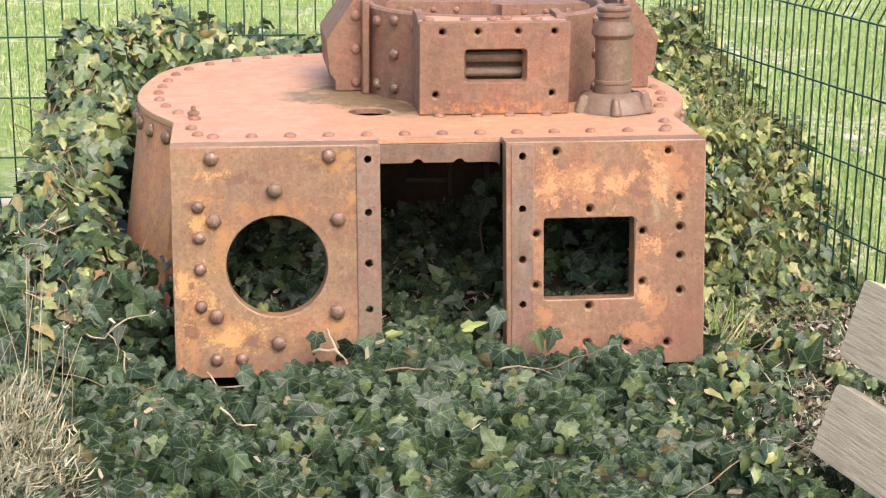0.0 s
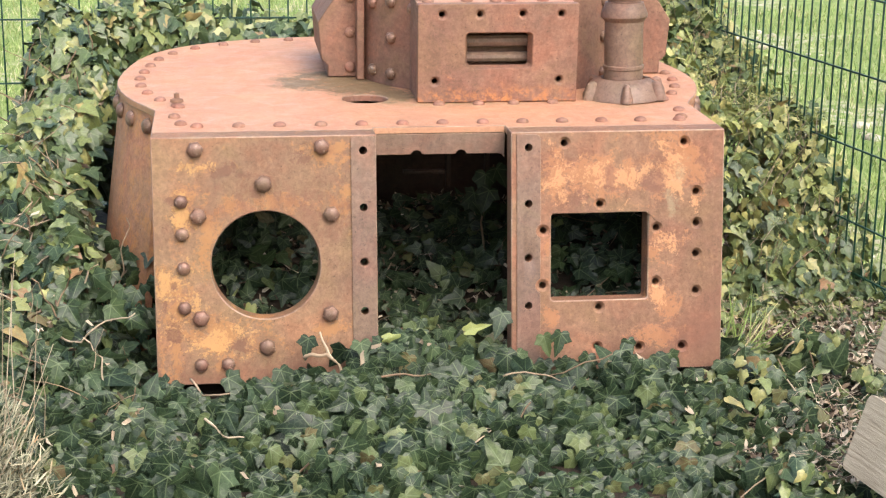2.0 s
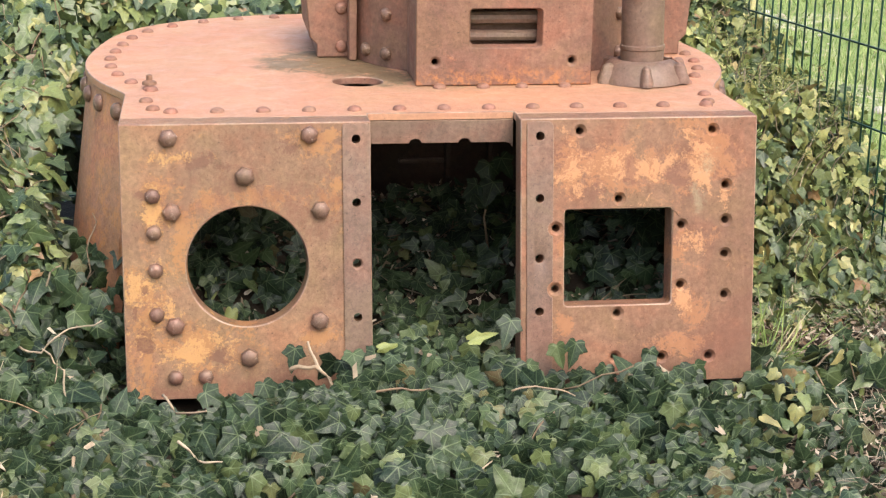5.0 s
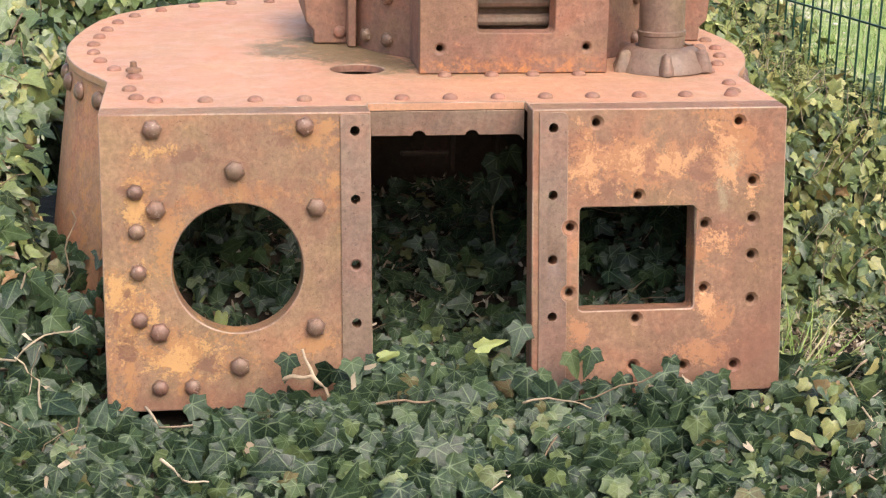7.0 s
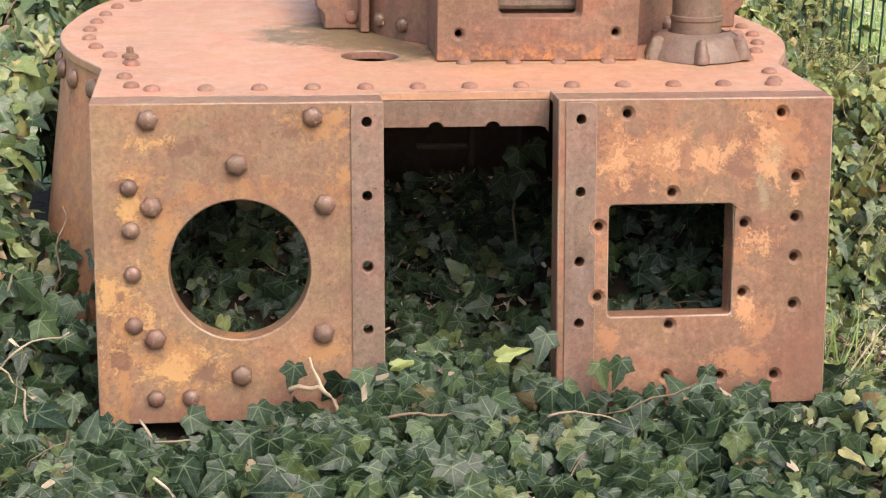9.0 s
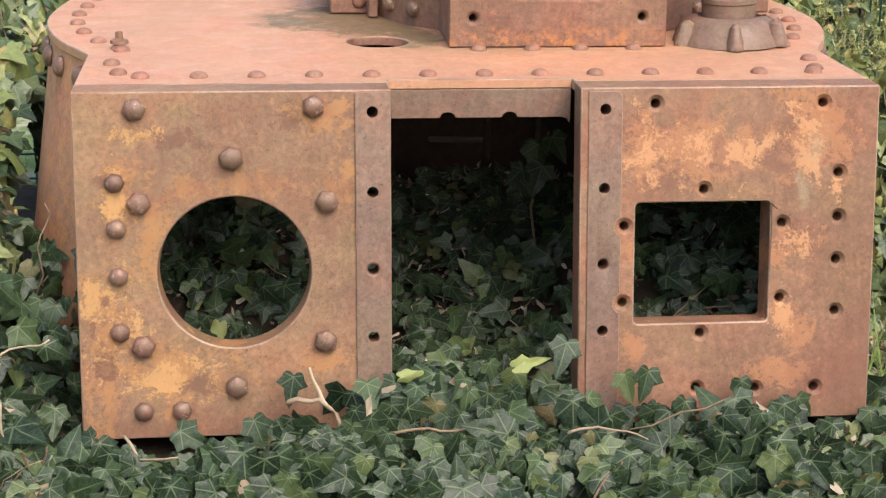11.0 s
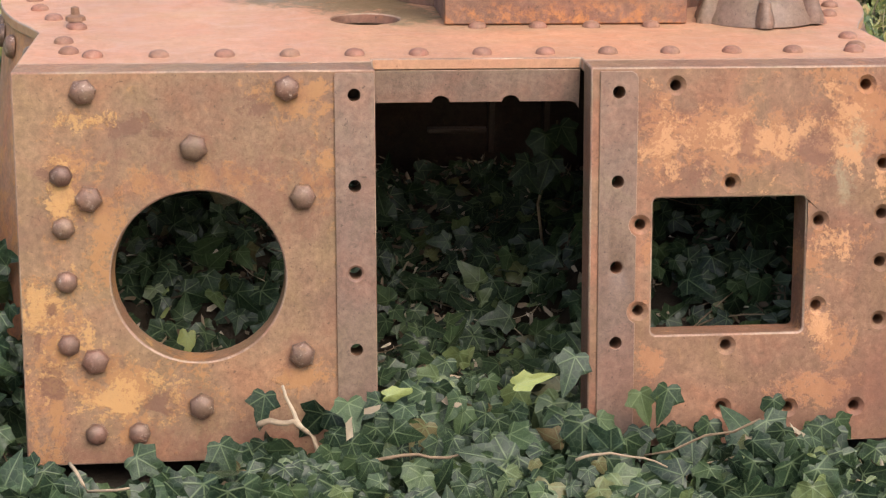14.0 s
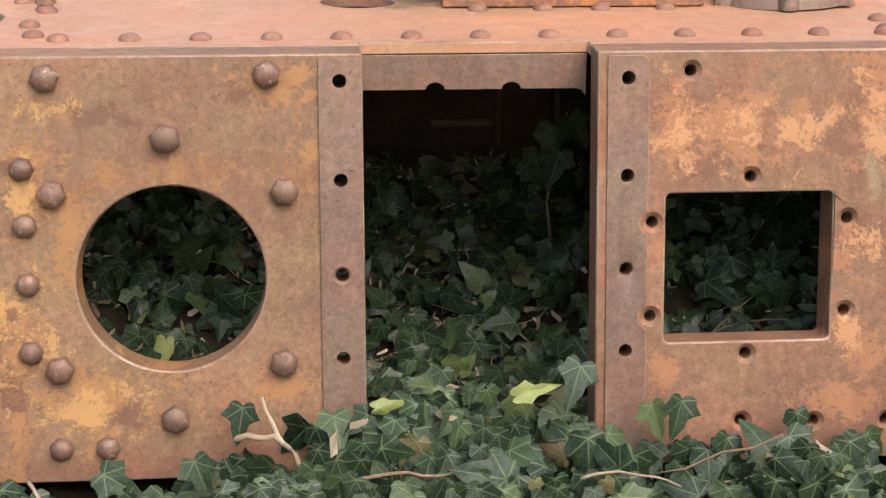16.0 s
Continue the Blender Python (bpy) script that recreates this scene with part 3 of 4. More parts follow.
right_strip = part("drilled_strip", sheet(edge, [hole(0.178, v, 0.0085 if i != 2 else 0.0115, 1.0 if i != 2 else 0.74) for i, v in enumerate(STRIP_V[:4])], 0.003),
                   RUST_STRIP, turret, "grey-brown machined strip drilled with four holes", m=PLATE @ Matrix.Translation((0, 0, 0.0032)), bevel=0.001)

# header bar over the gun opening, with two half holes in its lower edge
bar = [(-0.1405, ROOF - 0.0163), (-0.1405, 0.488)]
for u in (-0.048, 0.047):
    bar += [(u + 0.012 * math.cos(radians(a)), 0.488 + 0.009 * math.sin(radians(a))) for a in range(180, -1, -30)]
bar += [(0.128, 0.488), (0.136, 0.485), (0.1405, 0.478), (0.1405, ROOF - 0.0163)]
part("header_bar", sheet(bar, [], 0.03), RUST_STRIP, turret, "brown steel bar over the empty gun opening", m=pose(0, 0.1437, 0, 90), bevel=0.0008)


def outline(grow=0.0, y_front=0.36):
    """Right-hand to left-hand rim of the roof, round the back."""
    pts = []
    for i in range(61):
        a = radians(-32 + 244 * i / 60)
        c, s = math.cos(a), math.sin(a)
        n = 2.0 if s < 0 else 2.0 + 0.7 * smooth(0, 0.6, s)
        b = 0.70 if s < 0 else 0.66
        r = (abs(c / 0.70) ** n + abs(s / b) ** n) ** (-1 / n)
        pts.append((grow * c + r * c, 0.73 + grow * s + r * s))
    return pts


rim = outline()
roof_edge = [(0.141, 0.1235), (0.6, 0.1235), (0.6, rim[0][1] - 0.004)] + rim[1:-1] + [(-0.6, rim[-1][1] - 0.004), (-0.6, 0.1235), (-0.141, 0.1235), (-0.141, 0.143), (0.141, 0.143)]
roof_holes = [(ring(-0.13, 0.458, 0.052, 32), (-0.13, 0.458), 0.97), (ring(0.2, 0.80, 0.2, 40), (0.2, 0.80), 1.0)]
roof = part("roof", sheet(roof_edge, roof_holes, 0.016), RUST_ROOF, turret, "pinkish rust-dusted roof plate, skylight in its paler tone, edged with rivets",
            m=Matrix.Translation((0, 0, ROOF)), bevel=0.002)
# vent hole's wall: darker brown stands in for the shade inside it
roof.data.materials.append(RUST_BROWN)
for poly in roof.data.polygons:
    if abs(poly.normal.z) < 0.5 and math.hypot(poly.center.x + 0.13, poly.center.y - 0.458) < 0.06:
        poly.material_index = 2


def skirt():
    bm = bmesh.new()
    loops = []
    for grow, z in ((-0.006, ROOF - 0.016), (0.07, -0.02), (0.05, -0.02), (-0.026, ROOF - 0.016)):
        loops.append([bm.verts.new((x, y, z)) for x, y in outline(grow)])
    for a, b in zip(loops, loops[1:] + loops[:1]):
        for i in range(len(a) - 1):
            bm.faces.new((a[i], a[i + 1], b[i + 1], b[i]))
    for e in (0, -1):
        bm.faces.new([l[e] for l in loops])
    return bm


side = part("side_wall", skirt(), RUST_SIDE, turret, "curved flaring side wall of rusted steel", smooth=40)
# inward faces take the rust with interior shade in its colour
side.data.materials.append(RUST_INSIDE_SHADE)
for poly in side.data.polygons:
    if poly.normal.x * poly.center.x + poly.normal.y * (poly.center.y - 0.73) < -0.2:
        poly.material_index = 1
# brackets that hang within, in the same shade-darkened rust
part("inner_rail", block(0.02, 1.0, 0.238, 0.132, 1.02, 0.248), RUST_INSIDE_SHADE, turret, bevel=0.002)
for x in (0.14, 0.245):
    part("inner_bracket", prism([(1.0, 0.2), (1.02, 0.2), (1.035, ROOF - 0.018), (0.985, ROOF - 0.018)], "x", x - 0.006, x + 0.006), RUST_INSIDE_SHADE, turret, bevel=0.002)
for s, name in ((-1, "cheek_plate"), (1, "cheek_plate")):
    part(name, prism([(0.062, 0.04), (0.1245, ROOF - 0.017), (0.43, ROOF - 0.017), (0.43, 0.0)], "x", s * 0.574, s * 0.596), RUST_PLATE, turret, bevel=0.002)

# rivets of the roof: the front row, then round the rim
for k in range(13):
    x = -0.507 + 0.0863 * k
    if x < 0.55:
        part("rivet", RIVET, None, roof, m=pose(x, 0.172, 0, 0, 0, 31 * k))
for s in (-1, 1):
    for dx, dy in ((0.541, 0.20), (0.556, 0.275), (0.553, 0.40)):
        part("rivet", RIVET, None, roof, m=pose(s * dx, dy, 0, 0, 0, 70 * dy))
inner = outline(-0.053)
walked, last, k = 0.0, inner[0], 0
for p_ in inner[1:]:
    walked += math.dist(p_, last)
    last = p_
    if walked > 0.083:
        walked = 0.0
        part("rivet", RIVET, None, roof, m=pose(p_[0], p_[1], 0, 0, 0, 47 * k))
        k += 1
walked, last = 0.04, rim[0]
for (x, y), (x1, y1) in zip(outline(-0.002), outline(0.07)):
    walked += math.dist((x, y), last)
    last = (x, y)
    if walked > 0.085:
        walked = 0.0
        out = Vector((x1 - x, y1 - y, 0)).normalized()
        place = Vector((x, y, ROOF - 0.045)) + out * 0.0015
        turn = (out + Vector((0, 0, 0.14))).to_track_quat("Z", "Y").to_matrix().to_4x4()
        part("rivet", RIVET_SIDE, None, side, m=Matrix.Translation(place) @ turn)
# a stud with a nut stands among them
part("stud", lathe([(0.015, 0), (0.014, 0.006), (0.0065, 0.009), (0.006, 0.019), (0.0, 0.021)], 8), RUST_BROWN, roof, m=Matrix.Translation((-0.553, 0.405, 0.009)))

# ---- cupola ----
CX, CY, CR = 0.2, 0.80, 0.318
cupola = part("cupola", lathe([(CR, 0), (CR, 0.218), (CR - 0.006, 0.224), (CR - 0.022, 0.224), (CR - 0.026, 0.218), (CR - 0.026, 0)], 64, close=True), RUST_BROWN, turret,
              "brown riveted commander's cupola with vision blocks", m=Matrix.Translation((CX, CY, ROOF + 0.0005)), smooth=40)
INV = Matrix.Translation((-CX, -CY, -ROOF))
X0, X1, Y0, ZT = -0.017, 0.348, 0.393, 0.222
face_holes = [(rounded(0.0905, 0.077, 0.2435, 0.157, 0.009), (0.167, 0.117), 0.9)] + [hole(u, v, 0.0115, 0.6) for u, v in
              ((0.037, 0.198), (0.123, 0.1985), (0.22, 0.199), (0.308, 0.1985), (0.022, 0.048), (0.306, 0.049))]
part("vision_block_face", sheet([(X0, 0), (X1, 0), (X1, ZT), (X0 + 0.004, ZT), (X0, ZT - 0.004)], face_holes, 0.028), RUST_FACE, cupola,
     "brown face plate with rectangular vision slot", m=INV @ pose(0, Y0, ROOF + 0.001, 90), bevel=0.002)
part("block_side", prism([(Y0 + 0.03, 0.001), (0.56, 0.001), (0.56, 0.235), (Y0 + 0.08, 0.232), (Y0 + 0.03, 0.2)], "x", X0 + 0.001, X0 + 0.022), RUST_BROWN, cupola, m=INV @ Matrix.Translation((0, 0, ROOF)), bevel=0.002)
part("block_side", prism([(Y0 + 0.03, 0.001), (0.56, 0.001), (0.56, 0.235), (Y0 + 0.08, 0.232), (Y0 + 0.03, 0.2)], "x", X1 - 0.022, X1 - 0.001), RUST_BROWN, cupola, m=INV @ Matrix.Translation((0, 0, ROOF)), bevel=0.002)
# top plate shares the roof's rust, painted-in skylight included
part("block_top", block(X0 + 0.002, Y0 + 0.029, 0.206, X1 - 0.002, 0.53, ZT - 0.001), RUST_ROOF, cupola, m=INV @ Matrix.Translation((0, 0, ROOF)), bevel=0.002)
for z, r in ((0.095, 0.012), (0.132, 0.014)):
    part("slot_bar", tube([(0.07, 0.45, z), (0.27, 0.45, z)], r, 10), RUST_STRIP, cupola, m=INV @ Matrix.Translation((0, 0, ROOF)))
part("slot_backing", block(0.06, 0.475, 0.06, 0.28, 0.482, 0.18), RUST_BROWN, cupola, m=INV @ Matrix.Translation((0, 0, ROOF)))
wing = [(-0.105, 0.001), (-0.196, 0.001), (-0.196, 0.03), (-0.212, 0.046), (-0.219, 0.135), (-0.15, 0.236), (-0.105, 0.236)]
for s, dx, name in ((1, 0.0, "vision_block"), (-1, 0.435, "vision_block")):
    part(name, prism([(dx + s * x, z) for x, z in wing], "y", 0.735, 1.02), RUST_BROWN, cupola, m=INV @ Matrix.Translation((0, 0, ROOF)), bevel=0.003)
    part("corner_post", block(dx + s * -0.12 - 0.009, 0.69, 0.001, dx + s * -0.12 + 0.009, 0.74, 0.238), RUST_BROWN, cupola, m=INV @ Matrix.Translation((0, 0, ROOF)), bevel=0.003)
    for z in (0.025, 0.11, 0.195) if s > 0 else ():
        part("rivet", RIVET, None, cupola, m=INV @ pose(dx + s * -0.142, 0.735, ROOF + z, 90))
for a, zs in ((204, (0.03, 0.19)), (217, (0.03, 0.115, 0.2)), (229, (0.19,)), (336, (0.03, 0.19)), (323, (0.03, 0.115, 0.2))):
    for z in zs:
        part("rivet", RIVET_BIG, None, cupola, m=pose(CR * math.cos(radians(a)), CR * math.sin(radians(a)), z, 0, 0, a) @ pose(0, 0, 0, 0, 90, 0))
for x, y in ((0.01, 0.44), (0.10, 0.45), (0.165, 0.445), (0.20, 0.455), (0.275, 0.45)):
    part("rivet", RIVET, None, cupola, m=INV @ pose(x, y, ROOF + ZT))
for x in (0.03, 0.12, 0.20, 0.29):
    part("rivet", RIVET, None, roof, m=pose(x, 0.378, 0, 0, 0, 900 * x))
for start, arc, z in ((8, 72, 0.192), (104, 70, 0.200)):
    lid = part("hatch_lid", lathe([(0.03, 0.026), (0.262, 0.026), (0.272, 0.02), (0.272, -0.004), (0.262, -0.01), (0.03, -0.01)], 24, arc=arc, start=start, close=True), RUST_BROWN, cupola,
               "dusty flat hatch lid lying in the cupola", m=Matrix.Translation((0.01, -0.05, z)))
    for r in (0.09, 0.15, 0.21):
        a = radians(start if start < 90 else start + arc)
        n_ = Vector((math.sin(a), -math.cos(a), 0)) if start < 90 else Vector((-math.sin(a), math.cos(a), 0))
        part("rivet", RIVET, None, lid, m=Matrix.Translation((r * math.cos(a), r * math.sin(a), 0.006)) @ n_.to_track_quat("Z", "Y").to_matrix().to_4x4() @ Matrix.Scale(0.6, 4))
part("latch_box", block(-0.11, -0.02, 0.16, -0.02, 0.02, 0.2), RUST_FACE, cupola, "rusty latch box inside the cupola rim", bevel=0.003)
# unseen ring added to keep daylight from falling into the turret
part("ring_floor", lathe([(0.07, 0.1), (0.29, 0.1), (0.29, 0.09), (0.07, 0.09)], 40, close=True), RUST_BROWN, cupola)


# ---- periscope ----
periscope = part("periscope", lathe([(0.0455, 0.02), (0.0455, 0.066), (0.0475, 0.068), (0.0475, 0.075), (0.0445, 0.077), (0.0445, 0.176), (0.0535, 0.187), (0.0535, 0.194),
                                     (0.0455, 0.214), (0.0445, 0.219), (0.0375, 0.221), (0.0375, 0.228), (0.0435, 0.231), (0.0435, 0.238), (0.038, 0.24), (0.038, 0.243), (0.0415, 0.246), (0.0415, 0.252), (0.037, 0.256), (0.031, 0.256), (0.029, 0.251), (0.029, 0.18), (0.0, 0.18)], 40),
                 RUST_STRIP, turret, "grey-brown tubular periscope housing with stepped collar", m=pose(0.468, 0.44, ROOF, -1, -1.2, 0), smooth=30)
part("base_flange", lathe([(0.094, 0.0005), (0.092, 0.01), (0.083, 0.022), (0.076, 0.036), (0.066, 0.043), (0.052, 0.046), (0.047, 0.036)], 40), RUST_STRIP, periscope, "cast domed flange")
for a in (12, 75, 130, 200, 262, 322):
    part("lug", lathe([(0.021, 0), (0.0205, 0.012), (0.015, 0.024), (0.012, 0.036), (0.006, 0.041), (0, 0.042)], 10), RUST_STRIP, periscope, m=pose(0.084 * math.cos(radians(a)), 0.084 * math.sin(radians(a)), 0.001, 0, 0, a) @ Matrix.Diagonal((1.15, 0.72, 1, 1)))
part("cable", tube([(0.04, -0.02, 0.045), (0.055, -0.035, 0.05), (0.07, -0.045, 0.04), (0.078, -0.05, 0.03)], 0.0022), RUST_BROWN, periscope)


# ---- wire fence ----
RAILS = (0.015, 0.2, 0.385, 0.57, 0.755, 0.94, 1.03)


def fence(a, b, label, gap=0.0545):
    """A panel of welded mesh between two ground points, with folds near its foot and its top."""
    a, b = Vector((*a, 0)), Vector((*b, 0))
    along = (b - a).normalized()
    length = (b - a).length
    thing = tagged(empty("fence_panel", a), label, "fence", "fence round the turret")
    thing.rotation_euler = (0, 0, math.atan2(along.y, along.x))
    prof = [(0, -0.02), (0, 0.015), (-0.022, 0.045), (0, 0.075), (0, 0.755), (-0.028, 0.805), (0, 0.855), (0, 1.03), (0, 1.06)]
    upright = mesh_of("upright_wire", tube([(0, y, z) for y, z in prof], 0.0027, 5), WIRE, 60)
    rail = mesh_of("rail_wire", tube([(0, 0.004, 0), (length, 0.004, 0)], 0.003, 5), WIRE, 60)
    n = int(length / gap)
    for i in range(n + 1):
        part("upright_wire", upright, None, thing, m=Matrix.Translation((0.01 + gap * i, 0, 0)))
    for z in RAILS + (0.075, 0.855):
        part("rail_wire", rail, None, thing, m=Matrix.Translation((0, 0, z)))
    return thing


fence((0.9, 1.62), (-2.35, 1.60), "green wire mesh fence panel overgrown with ivy")
fence((1.46, -1.4), (0.9, 1.66), "green wire mesh fence panel standing in long grass", 0.041)


# ---- foliage ----
def ivy_leaf(lobe, fold, droop, wave):
    """A five-lobed leaf, one long from stalk to tip, cupped between its veins."""
    half = [(0.0, 0.03), (0.1, -0.06), (0.23, -0.09), (0.34, -0.02), (0.35 + 0.02 * lobe, 0.1), (0.38 + 0.14 * lobe, 0.22 + 0.06 * lobe), (0.38 + 0.05 * lobe, 0.34),
            (0.3 - 0.05 * lobe, 0.45), (0.22, 0.62), (0.13, 0.82), (0.0, 1.04)]
    pts = half + [(-x * 0.96, y) for x, y in half[-2:0:-1]]
    n = len(pts)

    def lift(x, y, k):
        return fold * abs(x) - droop * y * y + k * wave * math.sin(11 * x + 6 * y) - 0.35 * x * x

    inner_ = [(x * 0.5, 0.3 + (y - 0.3) * 0.52) for x, y in pts]
    verts = [(0.0, 0.3, lift(0, 0.3, 0))] + [(x, y, lift(x, y, 0.3) + 0.02) for x, y in inner_] + [(x, y, lift(x, y, 1)) for x, y in pts]
    faces = [(0, 1 + i, 1 + (i + 1) % n) for i in range(n)]
    for i in range(n):
        a, b = 1 + i, 1 + (i + 1) % n
        faces += [(a, a + n, b + n), (a, b + n, b)]
    return np.array(verts), faces


LEAVES = [ivy_leaf(1.0, 0.25, 0.14, 0.04), ivy_leaf(0.6, -0.1, 0.28, 0.05), ivy_leaf(1.15, 0.45, 0.06, 0.03), ivy_leaf(0.1, 0.05, 0.22, 0.05), ivy_leaf(0.85, 0.15, -0.1, 0.06)]


def frames(normals, tips):
    """Rotation matrices whose z follows the normals and whose y follows the tips."""
    z = normals / np.linalg.norm(normals, axis=1, keepdims=True)
    y = tips - z * np.sum(tips * z, axis=1, keepdims=True)
    y /= np.linalg.norm(y, axis=1, keepdims=True) + 1e-9
    return np.stack([np.cross(y, z), y, z], axis=2)


def scatter(name, shapes, kinds, places, rots, sizes, mat, flat=False):
    """One mesh of many small pieces. Pieces keep their own outline as UV."""
    vs, fs, uvs, base = [], [], [], 0
    for k, (verts, faces) in enumerate(shapes):
        idx = np.nonzero(kinds == k)[0]
        if not len(idx):
            continue
        sz = sizes[idx]
        sz = sz[:, None, None] if sz.ndim == 1 else sz[:, None, :]
        world_v = np.einsum("nij,nvj->nvi", rots[idx], verts[None] * sz) + places[idx][:, None, :]
        vs.append(world_v.reshape(-1, 3))
        f_ = np.array(faces)
        fs.append((f_[None] + (base + np.arange(len(idx)) * len(verts))[:, None, None]).reshape(-1, f_.shape[1]))
        uvs.append(np.tile(verts[f_.ravel()][:, :2], (len(idx), 1)))
        base += len(idx) * len(verts)
    V, Fc, U = np.concatenate(vs), np.concatenate(fs), np.concatenate(uvs)
    me = bpy.data.meshes.new(name)
    me.from_pydata(V.tolist(), [], Fc.tolist())
    me.uv_layers.new(name="UVMap").data.foreach_set("uv", U.astype(np.float32).ravel())
    me.materials.append(mat)
    if not flat:
        me.shade_smooth()
    return new(name, me)


rng = np.random.default_rng(7)


def in_turret(x, y, grow=0.0):
    if -0.61 - grow < x < 0.61 + grow and -0.01 - grow < y < 0.7:
        return True
    return y > 0.3 and ((x / (0.76 + grow)) ** 2.4 if x > 0 else (-x / (0.76 + grow)) ** 2.4) + (abs(y - 0.73) / (0.72 + grow)) ** 2.4 < 1


def fence_x(y):
    return 1.2 - 0.181 * y


def canopy(x, y):
    """Top of the ivy over the ground."""
    n = 0.065 * noise.noise((x * 7, y * 7, 1)) + 0.05 * noise.noise((x * 2.1, y * 2.1, 4))
    skirt_h = 0.046 * math.exp(-((x - 0.06) / 0.38) ** 4) + 0.03 * smooth(0.75, 0.4, abs(x)) + 0.02
    front = 0.055 + (skirt_h - 0.03) * smooth(-0.5, 0.0, y) + n * 0.7
    front -= 0.035 * smooth(0.45, 0.65, x)
    front -= 0.058 * smooth(-0.3, -0.42, x) * smooth(-0.3, -0.04, y) * smooth(-0.72, -0.62, x)
    front += 0.05 * smooth(-0.5, -0.8, x) * smooth(-0.6, 0.0, y)
    left = smooth(-0.62, -0.8, x) * (0.2 * smooth(-0.15, 0.35, y) + 0.30 * smooth(0.3, 1.45, y)) * (1 - smooth(-0.9, -1.12, x) * smooth(0.1, 0.5, y))
    back = smooth(1.2, 1.42, y) * smooth(-1.02, -0.8, x) * (0.63 + 0.08 * math.sin(5 * x) - 0.1 * smooth(-0.6, -0.95, x))
    right = smooth(0.6, 0.74, x) * smooth(0.42, 0.85, y) * (0.42 + 0.2 * smooth(0.9, 1.5, y))
    return max(0.012, front + left + n, back + n, right + n * 1.2)


def slope(x, y):
    e = 0.03
    return np.array([canopy(x - e, y) - canopy(x + e, y), canopy(x, y - e) - canopy(x, y + e), 2 * e])


def grow_ivy(count, box, accept, depth=0.07, lift=0.0, spread=0.45, lo=0.032, hi=0.064, face=(0, -0.42, 0.35)):
    """Leaf places over the canopy within box, as arrays."""
    P, N, T = [], [], []
    x0, x1, y0, y1 = box
    tries = 0
    while len(P) < count and tries < count * 40:
        tries += 1
        x, y = rng.uniform(x0, x1), rng.uniform(y0, y1)
        if not accept(x, y):
            continue
        g = slope(x, y)
        steep = np.linalg.norm(g) / 0.06
        if rng.uniform() > steep / 5:
            continue
        z = canopy(x, y)
        down = rng.uniform() ** 1.6 * min(z, depth)
        nrm = g / np.linalg.norm(g)
        P.append(np.array([x, y, z + lift]) - nrm * down)
        N.append(nrm * 0.6 + np.array(face) + rng.normal(0, spread, 3))
        T.append(np.array([0, -0.55, -0.8]) + rng.normal(0, 0.45, 3))
    P, N, T = np.array(P), np.array(N), np.array(T)
    return P, frames(N, T), rng.integers(0, len(LEAVES), len(P)), rng.uniform(lo, hi, len(P)) * rng.choice((0.75, 1.0, 1.0, 1.2), len(P))


# ivy carpet in front of the turret: the nearest leaves are parts, the rest one mass
carpet = tagged(empty("ivy_carpet"), "dense dark green ivy carpet creeping over the turret's foot", "ivy")
P, R_, K, S = grow_ivy(6600, (-1.15, 1.08, -1.25, 0.1), lambda x, y: (not in_turret(x, y, -0.005) or (abs(x) < 0.15 and y < 0.1)) and (x < 0.52 + 0.3 * smooth(-0.4, -0.9, y) or rng.uniform() < 0.3) and rng.uniform() < 1.0 - 0.42 * smooth(-0.3, -0.8, y), face=(0.0, -1.25, -0.12), spread=0.38, depth=0.15)
near = np.nonzero((np.abs(P[:, 0]) < 0.55) & (P[:, 1] > -0.16) & (P[:, 2] > 0.06))[0][:290]
rest = np.setdiff1d(np.arange(len(P)), near)
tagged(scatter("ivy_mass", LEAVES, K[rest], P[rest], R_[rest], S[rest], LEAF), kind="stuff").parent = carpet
leaf_mesh = []
for verts, faces in LEAVES:
    one = scatter("leaf", [(verts, faces)], np.zeros(1, int), np.zeros((1, 3)), np.eye(3)[None], np.ones(1), LEAF)
    leaf_mesh.append(one.data)
    bpy.data.objects.remove(one)
for i in near:
    m4 = Matrix.Translation(P[i]) @ Matrix(R_[i].tolist()).to_4x4() @ Matrix.Scale(S[i], 4)
    part("leaf", leaf_mesh[K[i]], None, carpet, m=m4)

# single leaves that stand out: two yellowing ones in the gun opening, large ones against the plates
YELLOW = leaf_material("yellowing_ivy_leaf", ((0.0, (0.16, 0.19, 0.06)), (1.0, (0.24, 0.26, 0.09))))
